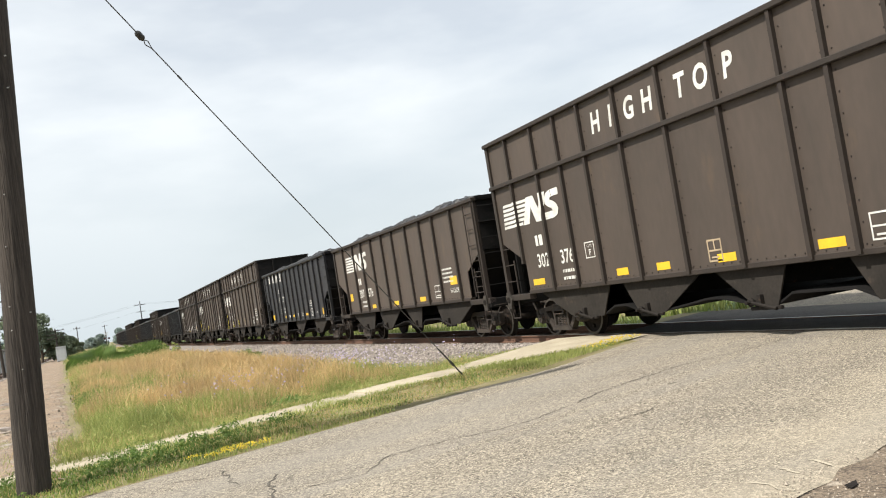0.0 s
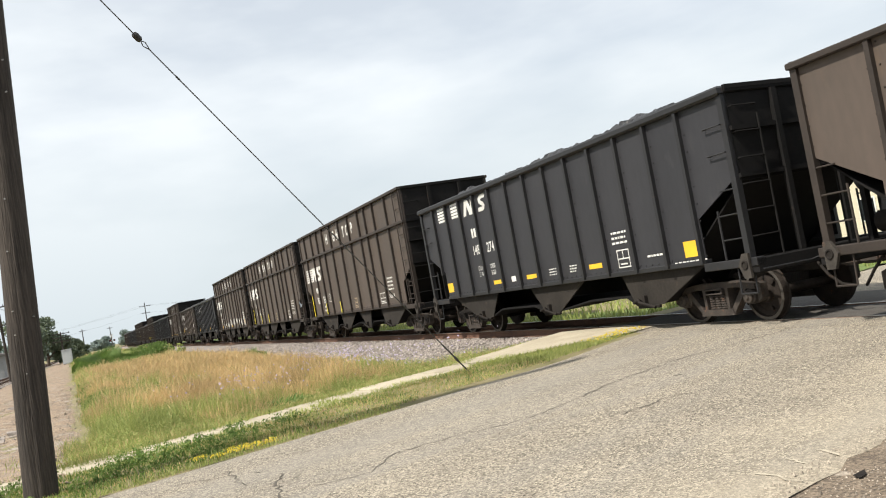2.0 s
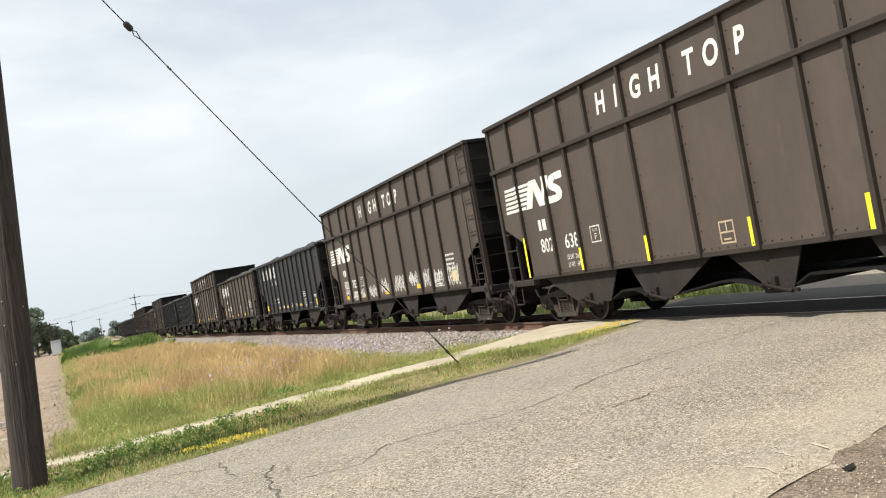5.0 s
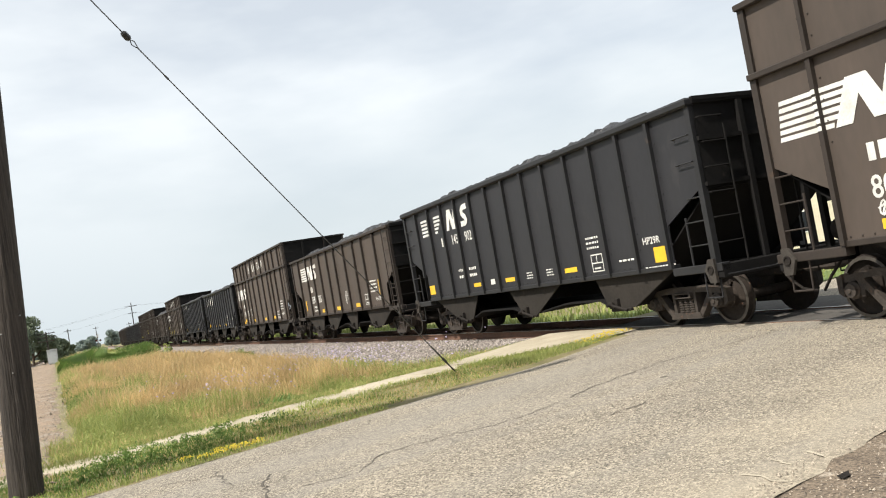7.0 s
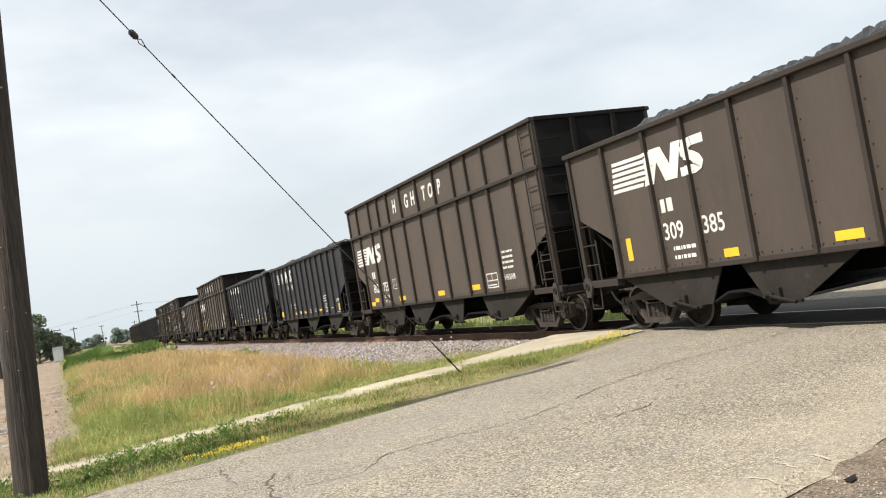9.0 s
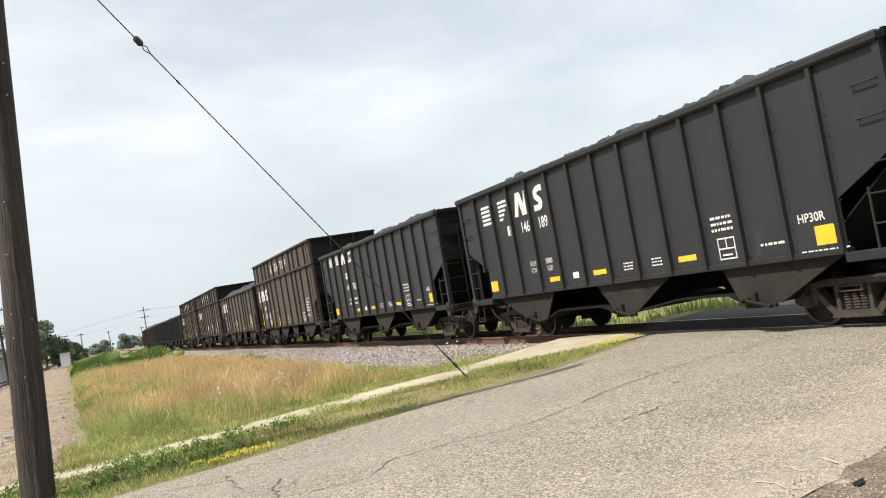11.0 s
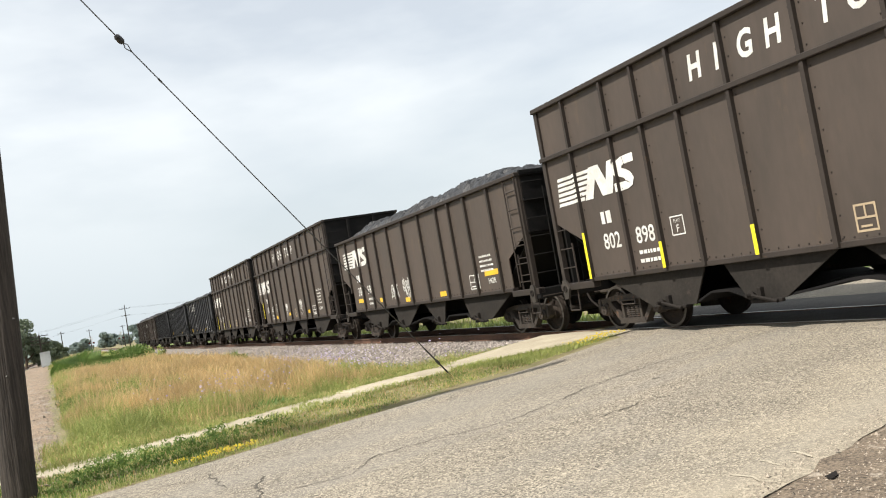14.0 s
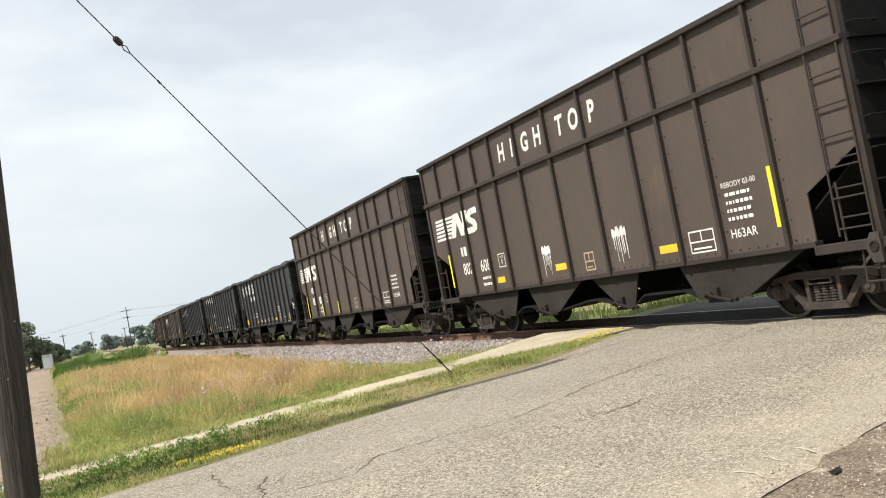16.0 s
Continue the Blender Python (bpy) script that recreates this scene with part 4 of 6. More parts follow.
            fs.append((b, b + 1, b + nx + 2, b + nx + 1))
    part("coal_load", raw_mesh("coal_load", vs, fs, COAL), None, car, "heaped lumpy coal")
    for e in (-1, 1):
        build_truck(car, e * (h - 1.62))
    return car


# lettering, laid on the side that faces the road; s runs from the car's far end, z from the rail
def text_shape(words, size, bold=0.0):
    cu = bpy.data.curves.new("letters", 'FONT')
    cu.body, cu.size, cu.offset = words, 1.0, bold
    cu.resolution_u = 3
    ob = bpy.data.objects.new("letters", cu)
    scene.collection.objects.link(ob)
    me = bpy.data.meshes.new_from_object(ob.evaluated_get(bpy.context.evaluated_depsgraph_get()))
    bpy.data.objects.remove(ob)
    pts = [(v.co.x * size, v.co.y * size) for v in me.vertices]
    faces = [tuple(p.vertices) for p in me.polygons]
    bpy.data.meshes.remove(me)
    return pts, faces


def on_side(L, s, z, off):
    return (-(SIDE + off), L / 2 - s, z)


def letter_part(car, L, name, words, s, z, height, mat, off=0.005, slant=0.0, squeeze=1.0, bold=0.012, label=""):
    pts, faces = text_shape(words, height / 0.70, bold)
    x0, x1 = min(p[0] for p in pts), max(p[0] for p in pts)
    vs = [on_side(L, s + ((px - (x0 + x1) / 2) + slant * py) * squeeze, z + py - height / 2, off) for px, py in pts]
    return part(name, raw_mesh(name, vs, faces, mat), None, car, label)


def shape_part(car, L, name, polys, mat, off=0.005, label=""):
    vs, fs = [], []
    for poly in polys:
        n = len(vs)
        vs += [on_side(L, s, z, off + 0.0006 * (len(fs) % 20)) for s, z in poly]
        fs.append(tuple(range(n, n + len(poly))))
    ob = part(name, raw_mesh(name, vs, fs, mat), None, car, label)
    if len(polys) > 2:
        tagged(ob, kind="stuff")
    return ob


def rect(s0, z0, s1, z1):
    return [(s0, z0), (s1, z0), (s1, z1), (s0, z1)]


def clip(poly, s0, s1):
    for bound, keep in ((s0, 1), (s1, -1)):
        out = []
        for i, (s, z) in enumerate(poly):
            ps, pz = poly[i - 1]
            a, b = (ps - bound) * keep >= 0, (s - bound) * keep >= 0
            if a != b:
                t = (bound - ps) / (s - ps)
                out.append((bound, pz + (z - pz) * t))
            if b:
                out.append((s, z))
        poly = out
        if len(poly) < 3:
            return []
    return poly


def emblem(s0, z0, w, hgt, gap=0.0):
    """The railway's white mark as plain shapes: speed bars, a slanted block and a stepped block."""
    polys = []
    lean = 0.10 * w / 2.8
    for i in range(6):
        za, zb = z0 + hgt * (i / 6 + 0.02), z0 + hgt * (i / 6 + 0.125)
        la, lb = lean * i / 6, lean * (i + 0.8) / 6
        end = 0.50 - 0.030 * (5 - i)
        polys.append([(s0 + la, za), (s0 + w * end + la, za), (s0 + w * end + lb, zb), (s0 + lb, zb)])
    u = s0 + w * 0.36
    polys.append([(u, z0), (u + w * 0.10, z0), (u + w * 0.20, z0 + hgt), (u + w * 0.10, z0 + hgt)])
    polys.append([(u + w * 0.12, z0 + hgt), (u + w * 0.22, z0 + hgt), (u + w * 0.34, z0), (u + w * 0.22, z0)])
    polys.append([(u + w * 0.25, z0), (u + w * 0.34, z0), (u + w * 0.42, z0 + hgt), (u + w * 0.33, z0 + hgt)])
    v = s0 + w * 0.72 + gap
    line = [(0.020, 0.10), (0.085, 0.10), (0.150, 0.105), (0.185, 0.16), (0.192, 0.26), (0.180, 0.38), (0.150, 0.47), (0.110, 0.53), (0.085, 0.61), (0.085, 0.72), (0.105, 0.83), (0.150, 0.89), (0.205, 0.90), (0.262, 0.90)]
    half = 0.060
    sides = []
    for k, (a, b) in enumerate(line):
        (pa, pb), (na, nb) = line[max(k - 1, 0)], line[min(k + 1, len(line) - 1)]
        dx, dz = (na - pa) * w, (nb - pb) * hgt
        q = math.hypot(dx, dz)
        nx, nz = -dz / q, dx / q
        wide, high = half * w * 0.80, hgt * 0.125
        cx, cz = v + a * w, z0 + (0.02 + b * 0.96) * hgt
        sides.append(((cx + nx * wide, cz + nz * high), (cx - nx * wide, cz - nz * high)))
    for (a, b), (c, d) in zip(sides, sides[1:]):
        polys.append([a, b, d, c])
    return polys


def small_lines(s0, s1, z_top, rows, step, seed):
    """Rows of writing too small to read, as plain broken bars."""
    rnd = random.Random(seed)
    out = []
    for r in range(rows):
        s = s0
        z = z_top - r * step
        while s < s1 - 0.05:
            w = rnd.uniform(0.03, 0.13)
            out.append(rect(s, z - step * 0.42, min(s + w, s1), z))
            s += w + 0.028
    return out


def frame_box(s0, z0, s1, z1, t=0.025, inner=True):
    out = [rect(s0, z0, s1, z0 + t), rect(s0, z1 - t, s1, z1), rect(s0, z0, s0 + t, z1), rect(s1 - t, z0, s1, z1)]
    if inner:
        m = (z0 + z1) / 2
        out += [rect(s0, m - t / 2, s1, m + t / 2), rect((s0 + s1) / 2 - t / 2, m, (s0 + s1) / 2 + t / 2, z1)]
        out += [rect(s0 + 0.08, z0 + 0.06, s1 - 0.1, z0 + 0.09)]
    return out


def scribble(s0, z0, w, hgt, seed, t=0.013):
    """A spray-painted tag: looping strokes with no letters in them."""
    rnd = random.Random(seed)
    loops, p0, p1, k = rnd.uniform(3.6, 4.6) * w / 0.8, rnd.uniform(0, 6.28), rnd.uniform(0, 6.28), rnd.uniform(1.3, 1.7)
    pts = []
    for i in range(61):
        u = i / 60
        pts.append((s0 + w * (0.08 + 0.84 * u) + 0.085 * math.cos(6.283 * loops * u + p0), z0 + hgt * (0.5 + 0.30 * math.sin(6.283 * loops * u + p1) + 0.20 * math.sin(6.283 * loops * k * u + p0))))
    out = []
    for (a, b), (c, d) in zip(pts, pts[1:]):
        q = Vector((c - a, d - b)).normalized() * t
        out.append([(a - q.y, b + q.x), (a + q.y, b - q.x), (c + q.y, d - q.x), (c - q.y, d + q.x)])
    return out


def paint_drips(s0, z0, w, hgt, seed):
    """A white splash with runs of paint below it."""
    rnd = random.Random(seed)
    out = []
    for i in range(7):
        s, t = s0 + w * (i + 0.5) / 7 + rnd.uniform(-0.01, 0.01), rnd.uniform(0.008, 0.017)
        low = z0 + hgt * rnd.uniform(0.0, 0.45)
        out.append([(s - t, z0 + hgt * 0.78), (s + t, z0 + hgt * 0.78), (s + t * 0.5, low), (s - t * 0.5, low)])
        out.append([(s - 0.04, z0 + hgt * rnd.uniform(0.70, 0.76)), (s + 0.04, z0 + hgt * rnd.uniform(0.68, 0.76)), (s + 0.03, z0 + hgt * rnd.uniform(0.86, 1.0)), (s - 0.03, z0 + hgt * rnd.uniform(0.86, 1.0))])
    return out


def number(car, L, digits, s0, s1, z, hgt, squeeze):
    """The car's number in two groups; plain bars where it cannot be read."""
    for k, s in enumerate((s0, s1)):
        if digits:
            letter_part(car, L, "car_number", digits[3 * k:3 * k + 3], s, z, hgt, WHITE, squeeze=squeeze)
        else:
            shape_part(car, L, "car_number", [rect(s + 0.18 * i - 0.07, z - hgt / 2, s + 0.18 * i + 0.07, z + hgt / 2) for i in (-1, 0, 1)], WHITE)


def limits(car, L, numbers, s0, s1, z, hgt=0.115):
    for k, (word, value) in enumerate((("LD LMT", numbers[0]), ("LT WT", numbers[1]))):
        letter_part(car, L, "load_limit", word, s0, z - 0.17 * k, hgt, WHITE, squeeze=0.62, bold=0.006)
        letter_part(car, L, "load_limit", value, s1, z - 0.17 * k, hgt, WHITE, squeeze=0.62, bold=0.006)


def letter_car(car, kind, digits, opt):
    k = KINDS[kind]
    L, ribs = k["length"], k["ribs"]
    seed = sum(ord(c) for c in digits) if digits else len(car.name) + 40
    if kind == "black":
        wide = opt.get("wide")
        marks = []
        # the emblem is split between the ribs
        for b0, b1 in ((1, 2), (2, 3)):
            for i in range(5):
                za = (3.32 + 0.085 * i) if wide else (3.0 + 0.105 * i)
                e = (0 if b0 == 1 else 0.10 * (4 - i) * (0 if wide else 1))
                marks.append([(b0 + 0.33, za), (b1 - 0.08 - e, za), (b1 - 0.06 - e, za + 0.062), (b0 + 0.35, za + 0.062)])
        zb, hb = (3.27, 0.42) if wide else (2.98, 0.56)
        for p in emblem(3.0 - 2.8 * 0.36 + 0.22, zb, 2.8, hb, 0.0)[6:9]:
            marks.append([(3.18 + (s - 3.22) * 0.66, z) for s, z in p])
        for p in emblem(0, zb, 2.8, hb)[9:]:
            marks.append([(4.16 + (s - 2.016) * 0.70, z) for s, z in p])
        shape_part(car, L, "emblem", marks, WHITE, label="white emblem of bars and blocks")
        zr = 2.77 if wide else 2.71
        shape_part(car, L, "reporting_mark", [rect(3.47, zr - 0.12, 3.58, zr + 0.12), rect(3.63, zr - 0.12, 3.76, zr + 0.12)] if wide else [rect(2.66, zr - 0.12, 2.76, zr + 0.12), rect(2.80, zr - 0.12, 2.92, zr + 0.12)], WHITE)
        zd = 2.32 if wide else 2.71
        number(car, L, digits, 3.62, 4.50, zd, 0.25, 0.86)
        shape_part(car, L, "load_limit", small_lines(3.5, 3.9, 1.87, 2, 0.17, seed) + small_lines(4.2, 4.66, 1.87, 2, 0.17, seed + 1), WHITE) if not opt.get("limits") else limits(car, L, opt["limits"], 3.70, 4.44, 1.82)
        shape_part(car, L, "reflector", [rect(1.18, 1.30, 1.58, 1.56)], YELLOW)
        for s in (4.58, 6.46, 9.34):
            shape_part(car, L, "reflector", [rect(s - 0.25, 1.33, s + 0.25, 1.43)], YELLOW)
        shape_part(car, L, "reflector", [rect(12.32, 1.27, 12.78, 1.55)], YELLOW)
        shape_part(car, L, "white_plate", [rect(5.38, 1.33, 5.62, 1.46)], WHITE)
        shape_part(car, L, "stencil", small_lines(7.35, 7.68, 1.48, 3, 0.06, seed + 2) + small_lines(8.3, 8.62, 1.48, 3, 0.06, seed + 3) + small_lines(11.2, 11.7, 1.42, 1, 0.09, seed + 4) + small_lines(10.12, 10.65, 1.98, 3, 0.10, seed + 5) + small_lines(12.0, 12.9, 1.21, 1, 0.05, seed + 6), WHITE)
        shape_part(car, L, "stencil_frame", frame_box(10.2, 1.26, 10.62, 1.62, 0.022), WHITE)
        if opt.get("code"):
            letter_part(car, L, "class_code", opt["code"], 12.3, 1.69, 0.13, WHITE, bold=0.01)
    else:
        d = opt.get("shift", 0.0)
        mark = emblem(opt.get("mark", 0.34 if kind in ("high", "tall") else 0.50), 2.72, 2.85, 0.62)
        shape_part(car, L, "emblem", mark, WHITE, label="white emblem of bars and blocks")
        # the paint runs on over the faces of the ribs
        over = []
        for s in ribs[:4]:
            over += [q for q in (clip(p, s - 0.035, s + 0.035) for p in mark) if q]
        if over:
            shape_part(car, L, "emblem_on_ribs", over, WHITE, 0.078)
        shape_part(car, L, "reporting_mark", [rect(1.78 + d, 2.18, 1.90 + d, 2.42), rect(1.96 + d, 2.18, 2.12 + d, 2.42)], WHITE)
        number(car, L, digits, 2.02 + d, 3.09 + d, 1.84, 0.30, 0.9)
        if opt.get("limits"):
            limits(car, L, opt["limits"], 2.94, 3.28, 1.50, 0.10)
        else:
            shape_part(car, L, "load_limit", small_lines(2.82 + d * 0.2, 3.46 + d * 0.2, 1.55, 2, 0.16, seed), WHITE)
        if kind in ("high", "tall"):
            shift = 0.17 if kind == "tall" else 0.0
            shape_part(car, L, "plate_mark", frame_box(3.86, 1.70, 4.22, 2.04, 0.022, False), WHITE)
            letter_part(car, L, "plate_word", "PLATE", 4.04, 1.955, 0.055, WHITE, squeeze=0.8, bold=0.0)
            letter_part(car, L, "plate_letter", "F", 4.04, 1.82, 0.13, WHITE, bold=0.005)
            for ch, s in zip("HIGHTOP", (5.00, 5.53, 6.16, 6.74, 7.70, 8.25, 8.93)):
                letter_part(car, L, "name_letter", ch, s + shift, 4.34, 0.40, WHITE, slant=0.13, squeeze=0.82, bold=0.03)
            shape_part(car, L, "stencil_frame", frame_box(11.08 + shift, 1.28, 11.72 + shift, 1.66), WHITE)
            shape_part(car, L, "stencil", small_lines(12.14 + shift, 12.74 + shift, 2.15, 4, 0.13, seed + 1), WHITE)
            if opt.get("code"):
                letter_part(car, L, "class_code", opt["code"], 12.42 + shift, 1.50, 0.14, WHITE, bold=0.01)
            if opt.get("rebody"):
                letter_part(car, L, "rebuild_date", opt["rebody"], 12.48 + shift, 2.28, 0.085, WHITE, bold=0.004)
        else:
            e = -0.85 if kind == "short" else 0.0
            shape_part(car, L, "stencil_frame", frame_box(11.42 + e, 1.30, 12.0 + e, 1.68), WHITE)
            shape_part(car, L, "stencil", small_lines(12.2 + e, 12.95 + e, 2.12, 4, 0.12, seed + 1), WHITE)
            if opt.get("code"):
                letter_part(car, L, "class_code", opt["code"], 12.75 + e + 0.2 * (e < 0), 1.46, 0.13, WHITE, bold=0.01)
        for s, z, w in opt.get("tape", ((1.65, 1.36, 0.55), (5.10, 1.33, 0.4), (6.43, 1.33, 0.4), (8.16, 1.33, 0.45), (10.38, 1.33, 0.5))):
            shape_part(car, L, "reflector", [rect(s - w / 2, z - 0.07, s + w / 2, z + 0.07)], YELLOW)
        for rib, za, zb in opt.get("bars", ()):      # on the first ribs, beside the later ones
            s, off = (ribs[rib], 0.079) if rib < 5 else (ribs[rib] - 0.15, 0.005)
            shape_part(car, L, "reflector_bar", [rect(s - 0.042, za, s + 0.042, zb)], YELLOW_BAR, off)
        for j, (s0, z0, w, hh) in enumerate(opt.get("drips", ())):
            shape_part(car, L, "paint_splash", paint_drips(s0, z0, w, hh, seed + 30 + j), WHITE, label="white paint run down the side")
        if opt.get("square"):
            shape_part(car, L, "stencil_square", frame_box(7.72, 1.28, 8.08, 1.66, 0.03), material("tan_stencil", (0.42, 0.33, 0.22), rough=0.8, bump=0))
        if opt.get("big_tape"):
            s0, z0, s1, z1 = opt["big_tape"]
            shape_part(car, L, "reflector", [rect(s0, z0, s1, z1)], YELLOW)
        if opt.get("square_tape"):
            s0, z0, s1, z1 = opt["square_tape"]
            shape_part(car, L, "reflector", [rect(s0, z0, s1, z1)], YELLOW)
        for j, (s0, z0, w, hh) in enumerate(opt.get("tags", ())):
            shape_part(car, L, "spray_paint", scribble(s0, z0, w, hh, seed + j) + scribble(s0, z0, w, hh, seed + j + 50), WHITE, 0.0065, "white sprayed scribble")


BARS6 = ((0, 1.16, 2.10), (2, 1.18, 1.65), (4, 1.18, 1.65), (6, 1.18, 1.65), (8, 1.18, 1.68), (10, 1.45, 2.40))      # rib, and the tape's lower and upper end
HIGH_LABEL = "brown steel high-sided coal hopper car with white lettering"
TRAIN = [
    ("high", "302376", dict(slack=0.08, square=True, code="H63AR")),
    ("short", "307576", dict(code="H-11CR", shift=1.10, mark=1.50, tape=((4.40, 1.31, 0.42), (6.9, 1.32, 0.45), (9.45, 1.33, 0.5)), big_tape=(11.85, 1.62, 12.35, 1.86), square_tape=(1.52, 1.62, 1.86, 1.90))),
    ("black", "148274", dict(wide=True, limits=("229500", "56500"))),
    ("high", "802562", dict(bars=BARS6, tape=(), square=True, code="H63AR")),
    ("high", "802638", dict(limits=("216500", "69500"), bars=BARS6, tape=(), square=True, code="H63AR")),
    ("tall", "802783", dict(tape=((1.95, 1.34, 0.3), (4.05, 1.34, 0.35), (6.75, 1.34, 0.45), (9.9, 1.38, 0.5)), big_tape=(12.55, 1.36, 12.95, 1.66), tags=((1.75, 1.45, 0.6, 0.2), (2.75, 1.2, 0.55, 0.35), (3.72, 1.25, 0.5, 0.35), (4.72, 1.25, 1.0, 0.42), (6.1, 1.3, 0.9, 0.55), (7.6, 1.3, 1.1, 0.55), (9.0, 1.4, 0.9, 0.45), (10.3, 1.3, 0.6, 0.55), (11.15, 1.3, 0.7, 0.5), (12.25, 1.25, 0.9, 0.6)), code="")),
    ("black", "145902", dict(code="HP29R")),
    ("short", "309385", dict(code="H-11BR", shift=1.10, mark=1.50, tape=((4.5, 1.31, 0.35), (6.9, 1.32, 0.5), (9.6, 1.33, 0.55)), big_tape=(1.62, 1.42, 1.78, 1.85), square_tape=(12.3, 1.55, 12.46, 2.10), tags=((8.1, 1.45, 0.3, 0.5),))),
    ("tall", "802755", dict(slack=-0.13, limits=("216900", "69100"), tape=((1.45, 1.30, 0.42), (1.90, 1.42, 0.42), (4.6, 1.36, 0.6), (8.0, 1.34, 0.5), (10.5, 1.36, 0.5)), code="H63AR")),
    ("black", "146189", dict(limits=("229800", "56200"), code="HP30R")),
    ("black", "147760", dict(wide=True, code="H65")),
    ("tall", "802898", dict(rebody="REBODY 05-00", bars=BARS6, tape=(), square=True, code="H63AR")),
    ("brown", "300598", dict(code="H62R", tape=((1.90, 1.50, 0.6), (4.2, 1.42, 0.45), (6.63, 1.30, 0.4), (9.5, 1.31, 0.45), (12.85, 1.66, 0.95)), tags=((5.2, 1.35, 0.75, 0.5), (6.35, 1.35, 0.8, 0.65)))),
    ("high", "802608", dict(rebody="REBODY 03-00", bars=((0, 1.4, 2.3), (10, 1.48, 2.40)), tape=((3.83, 1.40, 0.4), (6.74, 1.46, 0.45), (10.48, 1.44, 0.5)), square=True, code="H63AR", drips=((6.05, 1.28, 0.36, 0.72), (8.85, 1.28, 0.46, 0.78)))),
    ("high", None, dict(bars=BARS6, tape=(), square=True, code="H63AR")),
    ("black", None, dict()),
    ("black", None, dict(wide=True)),
    ("black", None, dict()),
    ("brown", None, dict()),
    ("brown", None, dict()),
]
HALF_GAP = {"short": 0.65, "high": 0.62, "tall": 0.62, "brown": 0.62, "black": 0.86}
LABELS = {"short": "brown steel hopper car with wide panels, heaped with coal", "high": HIGH_LABEL, "tall": HIGH_LABEL, "brown": "rust-brown ribbed steel hopper car heaped with coal", "black": "black ribbed steel hopper car loaded with coal"}
# how far the train has run, in metres, at each second
RUN = [(0, -19.77), (1.5, -0.54), (5.5, 50.65), (7, 69.66), (11, 120.75), (12.5, 139.78), (14.5, 164.95), (16, 184.16)]

cars = []


def build_train():
    proto = {}
    place = 0.0
    for i, (kind, digits, opt) in enumerate(TRAIN):
        L = KINDS[kind]["length"]
        if i:
            place += HALF_GAP[TRAIN[i - 1][0]] + HALF_GAP[kind] + L
        spot = place + opt.get("slack", 0.0)      # play in the couplers
        if kind in proto:
            cars.append((None, kind, spot))
        else:
            proto[kind] = build_car(kind)
            tagged(proto[kind], LABELS[kind], "hopper car", "coal train")
            cars.append((proto[kind], kind, spot))
    for i, (car, kind, place) in enumerate(cars):
        if car is None:
            cars[i] = (copy_thing(proto[kind], Matrix.Identity(4)), kind, place)
    for (car, kind, place), (_, digits, opt) in zip(cars, TRAIN):
        letter_car(car, kind, digits, opt)


def run_at(t):
    return float(np.interp(t, [r[0] for r in RUN], [r[1] for r in RUN]))


build_train()


# ---- grass and weeds ----
def blades(name, xs, ys, zs, heights, widths, mat, label, lean=0.35, seed=1, category="grass", heads=False):
    """Many bent blades, three triangles each, as one piece of stuff; heads: with a wider seed head on top."""
    rng = np.random.default_rng(seed)
    n = len(xs)
    ang = rng.uniform(0, 2 * np.pi, n)
    la = rng.uniform(0, 2 * np.pi, n)
    lb = rng.uniform(0.1, 1.0, n) * lean * heights
    dx, dy = np.cos(ang) * widths / 2, np.sin(ang) * widths / 2
    lx, ly = np.cos(la) * lb, np.sin(la) * lb
    mid = 0.55
    wide = 1.0 if not heads else 0.35
    P = np.zeros((n, 5, 3))
    P[:, 0] = np.stack([xs - dx * wide, ys - dy * wide, zs], -1)
    P[:, 1] = np.stack([xs + dx * wide, ys + dy * wide, zs], -1)
    k = 0.75 if not heads else 1.0
    hm = mid if not heads else 0.78
    P[:, 2] = np.stack([xs + lx * 0.35 + dx * k, ys + ly * 0.35 + dy * k, zs + heights * hm], -1)
    P[:, 3] = np.stack([xs + lx * 0.35 - dx * k, ys + ly * 0.35 - dy * k, zs + heights * hm], -1)
    P[:, 4] = np.stack([xs + lx, ys + ly, zs + heights * 0.97], -1)
    base = (np.arange(n) * 5)[:, None]
    quads = (base + np.array([0, 1, 2, 3])).tolist()
    tris = (base + np.array([3, 2, 4])).tolist()
    ob = new(name, raw_mesh(name, P.reshape(-1, 3).tolist(), quads + tris, mat))
    return tagged(ob, label, category, kind="stuff")


def height_of(xs, ys):
    return np.array([ground_height(x, y) for x, y in zip(xs, ys)])


def road_area(rng, n, a0, a1, o0, o1):
    a, o = rng.uniform(a0, a1, n), rng.uniform(o0, o1, n)
    return a * E1.x + o * N1.x, a * E1.y + o * N1.y, a, o


def patchy(xs, ys, size, seed):
    return np.array([noise.noise(Vector((x * size, y * size, seed))) for x, y in zip(xs, ys)])


